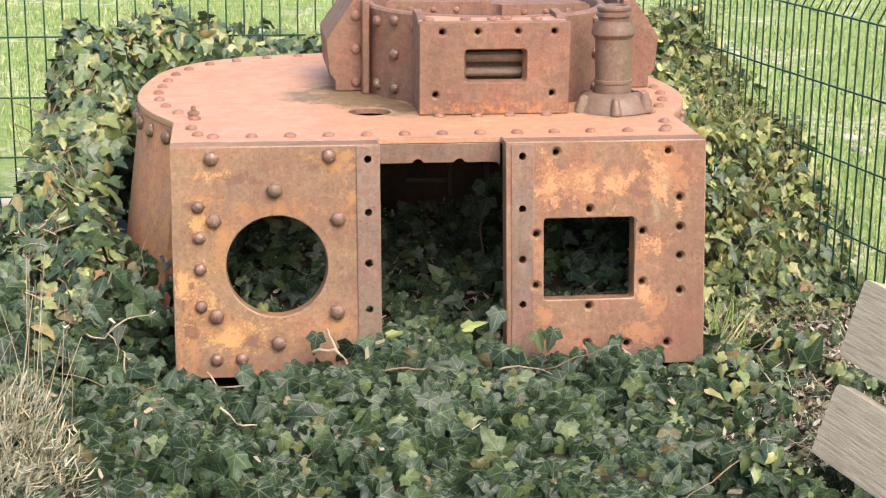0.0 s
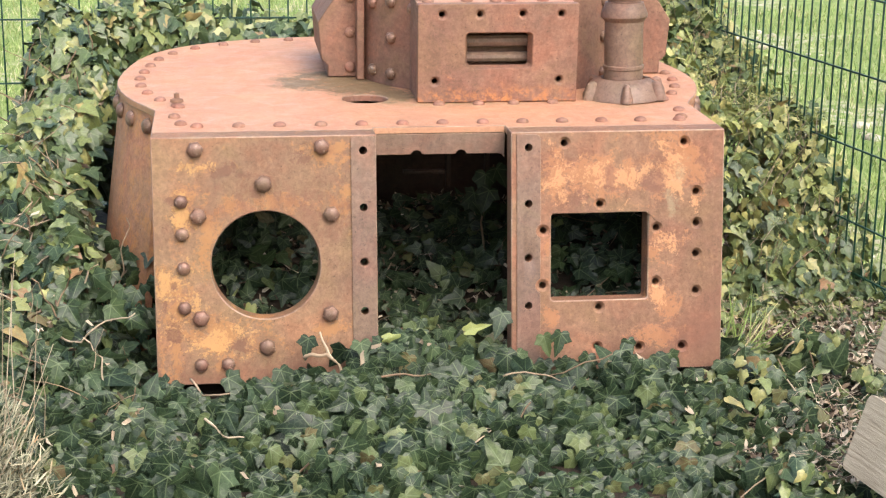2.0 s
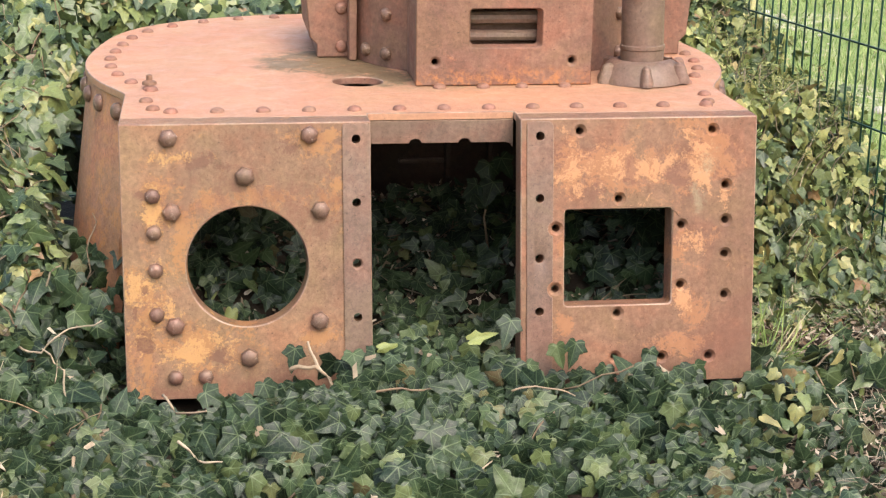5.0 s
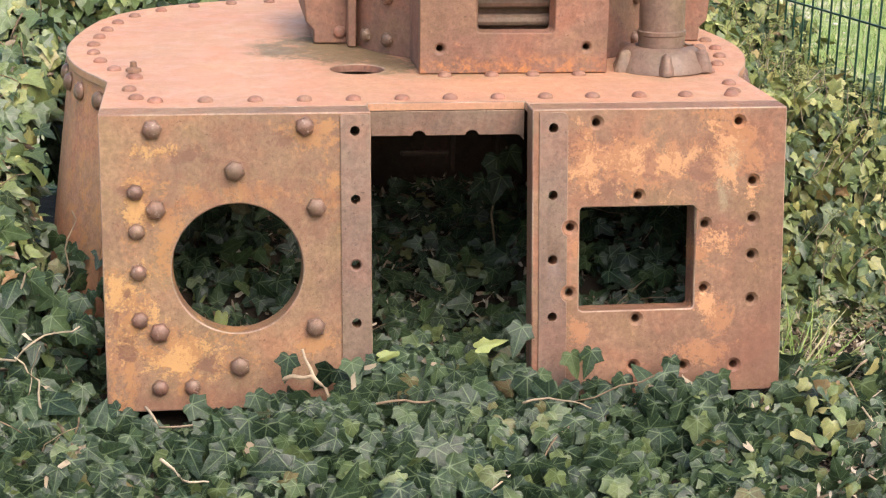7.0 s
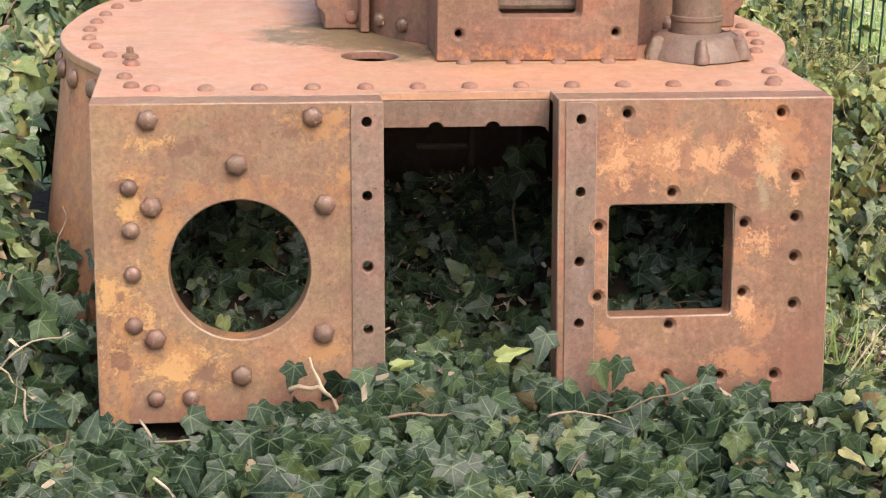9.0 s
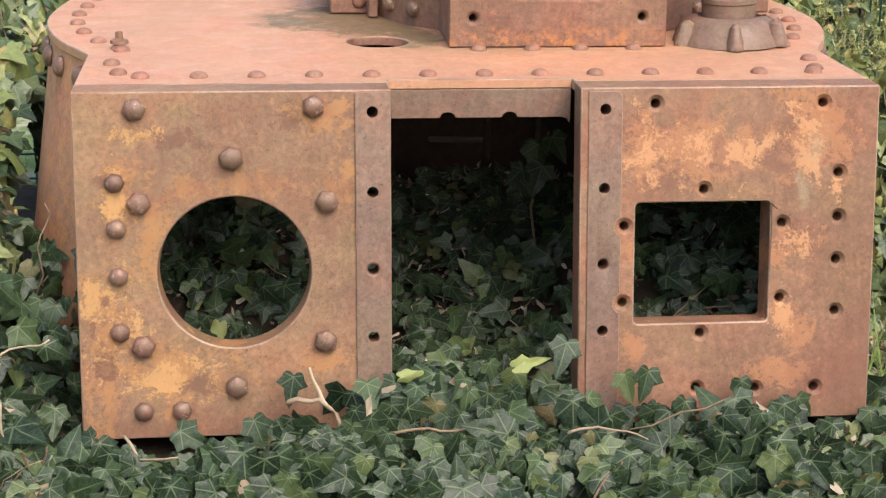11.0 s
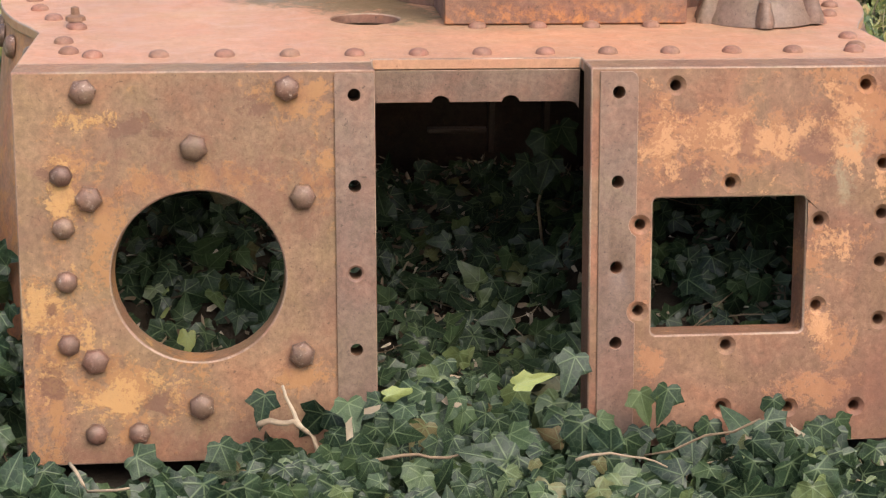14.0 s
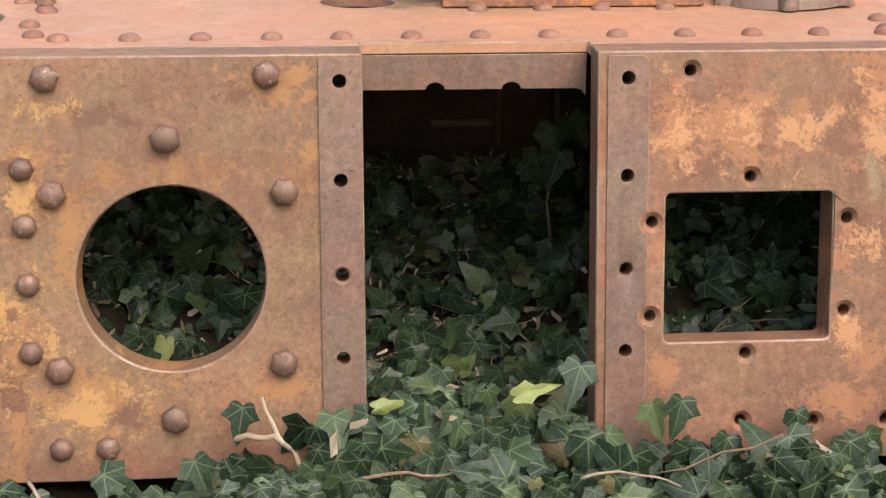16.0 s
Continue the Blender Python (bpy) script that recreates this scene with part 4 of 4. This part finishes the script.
for (x, y, z), size, turn, nrm, yellow in (((-0.135, -0.035, 0.14), 0.048, 80, (0.1, -0.95, 0.25), 1), ((0.035, -0.035, 0.15), 0.058, 66, (-0.1, -0.75, 0.55), 1),
                                           ((0.115, -0.03, 0.19), 0.06, 200, (0.1, -0.8, 0.5), 0), ((0.383, -0.035, 0.122), 0.045, 170, (0.0, -1, 0.25), 0), ((0.238, -0.04, 0.145), 0.055, 195, (0.2, -1, 0.2), 0), ((0.2, -0.04, 0.14), 0.05, 165, (-0.2, -1, 0.2), 0),
                                           ((-0.289, -0.035, 0.15), 0.05, 190, (-0.1, -1, 0.3), 0), ((-0.35, -0.04, 0.085), 0.055, 160, (0.1, -1, 0.4), 0), ((0.12, -0.06, 0.11), 0.07, 178, (0, -1, 0.35), 0),
                                           ((0.45, -0.04, 0.085), 0.06, 175, (0, -1, 0.3), 0), ((0.30, -0.03, 0.09), 0.055, 200, (0.3, -1, 0.3), 0), ((-0.46, -0.04, 0.07), 0.06, 120, (0, -1, 0.5), 0)):
    tip = np.array([[math.sin(radians(turn)), -0.2, math.cos(radians(turn))]])
    m4 = Matrix.Translation((x, y, z)) @ Matrix(frames(np.array([nrm], float), tip)[0].tolist()).to_4x4() @ Matrix.Diagonal((size * (0.5 if yellow else 0.9), size, size, 1))
    me = leaf_mesh[int(100 * size) % 3]
    if yellow:
        me = me.copy()
        me.materials[0] = YELLOW
    part("leaf", me, None, carpet, "bright yellow-green leaf" if yellow else "", m=m4)


def stuff(name, label, category, *args, **kw):
    return tagged(scatter(name, *args, **kw), label, category, kind="stuff")


P, R_, K, S = grow_ivy(4300, (-1.4, -0.6, -0.15, 1.6), lambda x, y: not in_turret(x, y, 0.0) and x > -0.98 - 0.22 * smooth(1.5, 0.5, y) - 0.3 * smooth(0.6, 0.0, y), depth=0.1, spread=0.5)
# higher leaves get the lighter copy, so the mound's top looks lit
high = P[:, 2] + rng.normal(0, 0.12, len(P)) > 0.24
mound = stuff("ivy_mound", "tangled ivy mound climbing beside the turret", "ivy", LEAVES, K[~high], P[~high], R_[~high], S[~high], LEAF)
stuff("ivy_mound", "yellow-green ivy topping the mound, sunlight worked into its leaf colour", "ivy", LEAVES, K[high], P[high], R_[high], S[high], LEAF_SUNNY)
P, R_, K, S = grow_ivy(2600, (-0.98, 0.95, 1.2, 1.75), lambda x, y: not in_turret(x, y, -0.02), depth=0.12, spread=0.55)
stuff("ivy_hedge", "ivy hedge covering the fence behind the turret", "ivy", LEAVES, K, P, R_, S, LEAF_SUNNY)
P, R_, K, S = grow_ivy(1500, (0.45, 1.2, -1.2, 0.5), lambda x, y: not in_turret(x, y, 0.02) and x < fence_x(y) + 0.03, depth=0.05, spread=0.6, lo=0.02, hi=0.042)
K = rng.choice((1, 3), len(P))
stuff("ivy_patch", "thin small-leaved ivy over dry litter", "ivy", LEAVES, K, P, R_, S, LEAF_SUNNY)
P, R_, K, S = grow_ivy(5600, (0.6, 1.3, 0.35, 1.75), lambda x, y: not in_turret(x, y, 0.0) and x < fence_x(y) + 0.07, depth=0.16, lift=0.015, spread=0.75, lo=0.016, hi=0.042)
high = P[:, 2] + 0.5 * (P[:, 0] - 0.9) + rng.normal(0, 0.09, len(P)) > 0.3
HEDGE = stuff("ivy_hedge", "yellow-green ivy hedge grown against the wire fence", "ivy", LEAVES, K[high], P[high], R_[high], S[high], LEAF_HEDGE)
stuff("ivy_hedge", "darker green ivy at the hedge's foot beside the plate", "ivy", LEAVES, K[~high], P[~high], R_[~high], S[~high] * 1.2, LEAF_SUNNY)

tips_ = []
for k in range(130):
    y = rng.uniform(0.5, 1.6)
    x = rng.uniform(0.78, fence_x(y) + 0.02)
    if in_turret(x, y, 0.04):
        continue
    z = canopy(x, y)
    pts = [Vector((x, y, z - 0.12))]
    for j in range(4):
        pts.append(pts[-1] + Vector((rng.normal(0.005, 0.02), rng.normal(-0.01, 0.02), rng.uniform(0.02, 0.055))))
    part("stem", tube(pts, rng.uniform(0.0012, 0.0022), 4, 0.5), STRAW, HEDGE, smooth=180)
    tips_.append(pts[-1])
# withered flower heads: short spokes round the stems' tips
spoke = [(np.array([(-0.5, 0, 0), (0.5, 0, 0), (0.5, 0.85, 0.0), (-0.5, 0.85, 0.0), (1.6, 0.9, 0.0), (0.0, 1.1, 0.4), (-1.6, 0.9, 0.0)]), [(0, 1, 2), (0, 2, 3), (3, 2, 4), (3, 4, 5), (3, 5, 6)])]
P = np.repeat(np.array([tuple(q) for q in tips_]), 16, axis=0)
tagged(scatter("flower_heads", spoke, np.zeros(len(P), int), P, frames(rng.normal(0, 1, P.shape), rng.normal(0, 1, P.shape) + np.array([0, 0, 0.5])),
               np.stack([np.full(len(P), 0.0013), rng.uniform(0.012, 0.024, len(P)), np.full(len(P), 0.002)], 1), LEAF_HEDGE), kind="stuff").parent = HEDGE


# ivy on the soil within the turret, rising towards its rear
def den(x, y):
    return 0.02 + 0.085 * smooth(0.1, 1.2, y) + 0.05 * noise.noise((x * 6, y * 6, 8)) + 0.07 * smooth(0.35, 0.6, abs(x)) + 0.13 * smooth(0.17, 0.3, abs(x)) * smooth(0.12, 0.4, y) * smooth(0.95, 0.6, y)


P = []
while len(P) < 2300:
    x, y = rng.uniform(-0.62, 0.62), rng.uniform(0.1, 1.3)
    if math.hypot(x, y - 0.7) < 0.62 or y < 0.4:
        P.append((x, y, den(x, y) + rng.uniform(-0.03, 0.04) - 0.03 * smooth(0.9, 1.2, y)))
P = np.array(P)
N = np.array([0, -0.85, 0.42]) + rng.normal(0, 0.38, P.shape)
T = np.array([0, -0.6, -0.5]) + rng.normal(0, 0.6, P.shape)
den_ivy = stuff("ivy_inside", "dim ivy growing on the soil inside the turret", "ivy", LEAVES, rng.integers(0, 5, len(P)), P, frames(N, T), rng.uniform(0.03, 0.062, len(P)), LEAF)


for (x, y, z), size, turn in (((0.216, 0.7, 0.325), 0.06, 150), ((0.19, 0.69, 0.315), 0.07, 185), ((0.2, 0.68, 0.275), 0.065, 200), ((0.15, 0.7, 0.25), 0.06, 140), ((0.165, 0.69, 0.265), 0.05, 230)):
    m4 = Matrix.Translation((x, y, z)) @ Matrix(frames(np.array([[0.1, -0.9, 0.35]]), np.array([[math.sin(radians(turn)), -0.2, math.cos(radians(turn))]]))[0].tolist()).to_4x4() @ Matrix.Scale(size, 4)
    part("leaf", leaf_mesh[int(100 * size) % 3], None, den_ivy, m=m4)
part("stem", tube([(0.2, 0.72, 0.08), (0.185, 0.715, 0.18), (0.2, 0.71, 0.25), (0.213, 0.705, 0.33)], 0.003, 6, 0.6), TWIG, den_ivy, smooth=180)
for (x, y, z), size, turn in (((-0.445, 0.3, 0.14), 0.045, 20), ((-0.4, 0.25, 0.13), 0.05, 190)):
    m4 = Matrix.Translation((x, y, z)) @ Matrix(frames(np.array([[0.1, -0.9, 0.45]]), np.array([[math.sin(radians(turn)), -0.2, math.cos(radians(turn))]]))[0].tolist()).to_4x4() @ Matrix.Diagonal((size * 0.7, size, size, 1))
    pale_leaf = leaf_mesh[3].copy()
    pale_leaf.materials[0] = YELLOW
    part("leaf", pale_leaf, None, den_ivy, "young yellow-green leaf", m=m4)


def soil_heap():
    bm = bmesh.new()
    grid = [[bm.verts.new((-0.57 + 0.057 * i, 0.09 + 0.06 * j, den(-0.57 + 0.057 * i, 0.09 + 0.06 * j) - 0.02)) for i in range(21)] for j in range(21)]
    for a, b in zip(grid, grid[1:]):
        for i in range(20):
            bm.faces.new((a[i], a[i + 1], b[i + 1], b[i]))
    tagged(new("soil_heap", mesh_of("soil_heap", bm, SOIL, 180)), "dark soil heaped inside the turret", "soil", kind="structure")


soil_heap()


n = 90
P = np.stack([rng.uniform(-0.78, -0.61, n), rng.uniform(0.02, 0.42, n), np.zeros(n)], 1)
P[:, 2] = 0.05 + rng.uniform(0, 1, n) ** 1.5 * 0.2
P[:, 0] = np.minimum(P[:, 0], -0.625 - 0.16 * np.clip(P[:, 1] - 0.2, 0, 1) - 0.12 * (0.5 - P[:, 2]) * (P[:, 1] > 0.3))
stuff("ivy_sprigs", "young ivy sprigs leaning on the turret's side wall", "ivy", LEAVES, rng.integers(0, 5, n), P,
      frames(np.array([-0.2, -0.8, 0.3]) + rng.normal(0, 0.5, P.shape), np.array([0, -0.4, -0.6]) + rng.normal(0, 0.6, P.shape)), rng.uniform(0.025, 0.06, n), LEAF)


# ---- leaf litter, twigs ----
flake_shape = [(np.array([(0, 0, 0), (0.5, 0.2, 0.12), (0.35, 0.8, 0.05), (0, 1, 0.16), (-0.4, 0.7, 0.02), (-0.45, 0.15, 0.14)]), [(0, 1, 2), (0, 2, 3), (0, 3, 4), (0, 4, 5)])]
P = []
while len(P) < 12500:
    x, y = rng.uniform(-0.7, 1.3), rng.uniform(-1.2, 1.3)
    if x > 0.5 and x < fence_x(y) + 0.05 and not in_turret(x, y) or (in_turret(x, y, -0.06) and rng.uniform() < 0.4) :
        P.append((x, y, (den(x, y) - 0.01 if in_turret(x, y) else ground_z(x, y) + 0.006) + rng.uniform(0, 0.022)))
P = np.array(P)
stuff("leaf_litter", "dry brown leaves and chips strewn on the soil", "leaf litter", flake_shape, np.zeros(len(P), int), P,
      frames(np.array([0, -0.1, 0.8]) + rng.normal(0, 0.5, P.shape), rng.normal(0, 1, P.shape)), np.stack([rng.uniform(0.003, 0.011, len(P)), rng.uniform(0.01, 0.03, len(P)), rng.uniform(0.01, 0.03, len(P))], 1), LITTER)

n = 700
P = np.stack([rng.uniform(0.6, 1.1, n), rng.uniform(-0.6, 0.5, n), rng.uniform(0.02, 0.055, n)], 1)
straw = [(np.array([(-0.5, 0, 0), (0.5, 0, 0), (0.4, 0.5, 0.25), (-0.4, 0.5, 0.25), (0.0, 1.0, 0.0)]), [(0, 1, 2), (0, 2, 3), (3, 2, 4)])]
flat_dir = rng.normal(0, 1, (n, 3)) * np.array([1, 0.8, 0.12])
stuff("dry_straw", "thin pale straw scattered over the litter", "straw", straw, np.zeros(n, int), P, frames(np.array([0, 0, 1.0]) + rng.normal(0, 0.3, (n, 3)), flat_dir),
      np.stack([rng.uniform(0.0012, 0.0026, n), rng.uniform(0.02, 0.07, n), rng.uniform(0.02, 0.06, n)], 1), LITTER_PALE)


def twig(points, r, parent, label=""):
    pts = [Vector(p) for p in points]
    fine = []
    for i in range(len(pts) - 1):
        for k in range(4):
            q = pts[i].lerp(pts[i + 1], k / 4)
            fine.append(q + 0.012 * noise.noise_vector(q * 17))
    fine.append(pts[-1])
    return part("stem", tube(fine, r, 6, 0.55), TWIG, parent, label, smooth=180)


twig([(-0.30, -0.045, 0.108), (-0.285, -0.05, 0.122), (-0.25, -0.055, 0.124), (-0.228, -0.06, 0.095), (-0.222, -0.07, 0.05)], 0.0048, carpet, "pale forked ivy stem against the plate")
twig([(-0.238, -0.06, 0.11), (-0.252, -0.05, 0.135), (-0.267, -0.045, 0.163)], 0.0036, carpet, "pale forked ivy stem against the plate")
for k in range(64):
    x, y = rng.uniform(-1.1, 0.9), rng.uniform(-0.8, -0.02)
    if k % 2 == 0:
        x, y = rng.uniform(-1.1, -0.8), rng.uniform(0.0, 1.3)
    elif k % 4 == 1:
        x, y = rng.uniform(0.6, 0.95), rng.uniform(-0.6, 0.4)
    if in_turret(x, y, 0.03):
        continue
    a, ln = rng.uniform(0, 6.28), rng.uniform(0.1, 0.26)
    pts = []
    for j in range(4):
        px_, py_ = x + math.cos(a) * ln * j / 3 + 0.02 * rng.normal(), y + math.sin(a) * ln * j / 3 * 0.6 + 0.01 * rng.normal()
        if in_turret(px_, py_, 0.01):
            break
        pts.append((px_, py_, canopy(px_, py_) + rng.uniform(-0.035, 0.006)))
    if len(pts) > 2:
        twig(pts, rng.uniform(0.0015, 0.003), carpet)
for k in range(15):
    x, y, a, ln = rng.uniform(-0.4, 0.4), rng.uniform(0.2, 0.9), rng.uniform(-0.7, 0.7), rng.uniform(0.12, 0.3)
    twig([(x + math.cos(a) * ln * j / 3, y + math.sin(a) * ln * j / 3, den(x + math.cos(a) * ln * j / 3, y + math.sin(a) * ln * j / 3) + 0.012 + 0.012 * rng.normal()) for j in range(4)], rng.uniform(0.001, 0.0018), den_ivy)

mound_twigs = 0
while mound_twigs < 70:
    x, y = rng.uniform(-1.1, -0.64), rng.uniform(-0.15, 1.2)
    if in_turret(x, y, 0.03):
        continue
    a, ln = rng.uniform(0.3, 2.8), rng.uniform(0.08, 0.22)
    pts, z = [], canopy(x, y)
    for j in range(4):
        px_, py_ = x + math.cos(a) * ln * j / 3 + 0.012 * rng.normal(), y - 0.02 * j + 0.012 * rng.normal()
        if in_turret(px_, py_, 0.01):
            break
        pts.append((px_, py_, max(z - 0.06 + math.sin(a) * ln * j / 3, canopy(px_, py_) - 0.03) + 0.01 * rng.normal()))
    mound_twigs += 1
    if len(pts) > 2:
        twig(pts, rng.uniform(0.0011, 0.0026), mound)
n = 260
X, Y = rng.uniform(-1.1, -0.62, n), rng.uniform(-0.4, 1.2, n)
keep = [i for i in range(n) if not in_turret(X[i], Y[i], 0.02)]
P = np.array([(X[i], Y[i] - 0.015, canopy(X[i], Y[i]) + rng.uniform(-0.05, 0.012)) for i in keep])
stuff("dead_leaves", "curled pale dead leaves caught in the ivy", "leaf litter", flake_shape, np.zeros(len(P), int), P, frames(np.array([0, -0.6, 0.5]) + rng.normal(0, 0.6, P.shape), rng.normal(0, 1, P.shape)),
      np.stack([rng.uniform(0.005, 0.012, len(P)), rng.uniform(0.012, 0.036, len(P)), rng.uniform(0.03, 0.07, len(P))], 1), LITTER)
n = 45
X, Y = rng.uniform(-0.75, 0.6, n), rng.uniform(-0.9, -0.03, n)
P = np.stack([X, Y, [canopy(x, y) + rng.uniform(-0.03, 0.012) for x, y in zip(X, Y)]], 1)
stuff("dead_leaves", "curled brown and yellow dead leaves among the ivy", "leaf litter", flake_shape, np.zeros(n, int), P, frames(np.array([0, -0.8, 0.4]) + rng.normal(0, 0.5, P.shape), rng.normal(0, 1, P.shape)),
      np.stack([rng.uniform(0.006, 0.014, n), rng.uniform(0.015, 0.035, n), rng.uniform(0.02, 0.05, n)], 1), STRAW)
for pts, r in ((((-0.31, -0.2, 0.07), (-0.28, -0.22, 0.1), (-0.255, -0.24, 0.085), (-0.245, -0.27, 0.03)), 0.003), (((-0.5, -0.3, 0.08), (-0.47, -0.31, 0.055), (-0.42, -0.32, 0.05)), 0.0028),
               (((-0.16, -0.1, 0.075), (-0.08, -0.11, 0.085), (0.0, -0.1, 0.09)), 0.0026), (((-0.53, -0.12, 0.1), (-0.5, -0.15, 0.075), (-0.38, -0.14, 0.06)), 0.0026),
               (((0.1, -0.13, 0.085), (0.15, -0.12, 0.09), (0.22, -0.13, 0.07)), 0.0022)):
    twig(pts, r, carpet, "pale bare ivy stem")

# ---- grass beyond the fence ----
blade = [(np.array([(-0.5, 0, 0), (0.5, 0, 0), (0.3, 0.6, 0.1), (-0.3, 0.6, 0.1), (0.0, 1.0, 0.4)]), [(0, 1, 2), (0, 2, 3), (3, 2, 4)])]
P = []
while len(P) < 95000:
    y = 0.1 + 8.5 * rng.uniform() ** 1.5
    x = rng.uniform(-2.6 - 0.15 * y, 2.2 + 0.75 * y)
    if (y > 1.62 or x > fence_x(y) + 0.02) and noise.noise((x * 1.3, y * 1.3, 9)) < rng.uniform(-0.1, 0.6):
        P.append((x, y, ground_z(x, y) - 0.003))
P = np.array(P)
far = 1 + 0.08 * np.clip(P[:, 1] - 1, 0, 6)
size = np.stack([rng.uniform(0.0022, 0.0046, len(P)) * far, rng.uniform(0.022, 0.06, len(P)), rng.uniform(0.02, 0.07, len(P))], 1)
ups = np.array([0, 0, 1.0]) + rng.normal(0, 0.35, P.shape)
sidew = rng.normal(0, 1, P.shape) * np.array([1, 1, 0.1])
stuff("grass", "bright green rough grass beyond the wire fence", "grass", blade, np.zeros(len(P), int), P, frames(sidew, ups), size, GRASS)


def pebble(k):
    bm = bmesh.new()
    bmesh.ops.create_icosphere(bm, subdivisions=2, radius=1)
    for v in bm.verts:
        v.co *= 1 + 0.35 * noise.noise(v.co * 1.4 + Vector((k * 5, 0, 0)))
        v.co.z *= 0.5
    return mesh_of("stone", bm, STONE, 180)


pebbles = [pebble(k) for k in range(4)]
made = 0
while made < 270:
    y = rng.uniform(0.3, 5.5)
    x = fence_x(min(y, 1.7)) + 0.06 + rng.uniform(0, 1.6 + 0.3 * y) if made % 6 else rng.uniform(-2.2, -0.9)
    if x < 0 and y < 1.8:
        y += 1.6
    if made % 6 and noise.noise((x * 1.3, y * 1.3, 9)) < 0.02:
        continue
    s = 0.007 + 0.032 * rng.uniform() ** 2.2
    ob = new("stone", pebbles[made % 4])
    ob.matrix_basis = pose(x, y, ground_z(x, y) + s * 0.15, 0, 0, rng.uniform(0, 360)) @ Matrix.Diagonal((s, s * 0.8, s, 1))
    tagged(ob, "pale limestone lying in the grass", "stone", "stones in the grass")
    made += 1

# ---- grey shrub with dry stalks ----
sprig = [(np.array([(-0.5, 0, 0), (0.5, 0, 0), (0.5, 0.7, 0.1), (-0.5, 0.7, 0.1), (0, 1, 0.2)]), [(0, 1, 2), (0, 2, 3), (3, 2, 4)])]
n = 10000
d = rng.normal(0, 1, (n, 3))
d[:, 2] = np.abs(d[:, 2]) * 0.9
d /= np.linalg.norm(d, axis=1, keepdims=True)
P = np.array([-1.03, -0.5, 0.0]) + d * np.array([0.25, 0.3, 0.2]) * rng.uniform(0.45, 1.0, (n, 1)) ** 0.6 * (1 + 0.18 * np.sin(d[:, :1] * 9 + d[:, 1:2] * 7))
up = d * 0.7 + np.array([0, 0, 0.6]) + rng.normal(0, 0.3, (n, 3))
shrub = tagged(empty("grey_shrub", (-1.03, -0.5, 0)), "grey-green lavender-like shrub with dry flower stalks", "shrub")
fol = tagged(scatter("foliage", sprig, np.zeros(n, int), P - np.array([-1.03, -0.5, 0.0]), frames(rng.normal(0, 1, (n, 3)), up),
                     np.stack([rng.uniform(0.0016, 0.0032, n), rng.uniform(0.016, 0.04, n), np.full(n, 0.02)], 1), BUSH), kind="stuff")
fol.parent = shrub
for k in range(46):
    a, r = rng.uniform(0, 6.28), rng.uniform(0.02, 0.22)
    b_ = Vector((r * math.cos(a) + 0.03, r * math.sin(a) + 0.16, 0.06))
    t_ = b_ + Vector((rng.normal(0.02, 0.05), rng.normal(0.03, 0.05), rng.uniform(0.16, 0.36)))
    part("stalk", tube([b_, b_.lerp(t_, 0.5) + Vector((rng.normal(0, 0.008), 0, 0)), t_], 0.0013, 4, 0.6), STRAW, shrub)
    
# ---- weathered bench boards ----
bench = tagged(empty("wooden_bench", (0.9, -1.7, 0)), "weathered grey wooden bench with thick rounded boards", "bench")


def board(origin, along, across, width, length, parent):
    l_ = Vector(along).normalized()
    w_ = (Vector(across) - l_ * Vector(across).dot(l_)).normalized()
    n_ = l_.cross(w_)
    m = Matrix((l_, w_, n_)).transposed().to_4x4()
    m.translation = Vector(origin)
    return part("board", sheet(rounded(0, 0, length, width, 0.012), [], 0.038), WOOD, parent, m=Matrix.Translation((-0.9, 1.7, 0)) @ m, bevel=0.005)


ALONG = Vector((0.19, -0.98, 0.0)).normalized()
board((0.638, -0.614, 0.07), ALONG, (0.33, 0.0, 0.94), 0.145, 1.1, bench)
board((0.7, -0.56, 0.247), ALONG, (0.3, 0.0, 0.95), 0.16, 1.1, bench)
for s_ in (0.4, 0.95):
    q = Vector((0.67, -0.6, 0.1)) + s_ * ALONG - Vector((0.9, -1.7, 0))
    part("leg", prism([(q.x + 0.02, -0.03), (q.x + 0.08, -0.03), (q.x + 0.2, 0.36), (q.x + 0.14, 0.36)], "y", q.y, q.y + 0.06), WOOD, bench, bevel=0.006)

# tuft of long grass at the turret's corner
n = 60
P = np.array([0.69, 0.13, 0.02]) + rng.normal(0, 0.025, (n, 3)) * np.array([1, 1, 0])
stuff("grass_tuft", "tuft of long pale grass beside the plate", "grass", blade, np.zeros(n, int), P, frames(rng.normal(0, 1, (n, 3)) * np.array([1, 1, 0.1]), np.array([0.35, -0.15, 0.45]) + rng.normal(0, 0.5, (n, 3))),
      np.stack([rng.uniform(0.003, 0.005, n), rng.uniform(0.09, 0.2, n), rng.uniform(0.02, 0.08, n)], 1), GRASS)
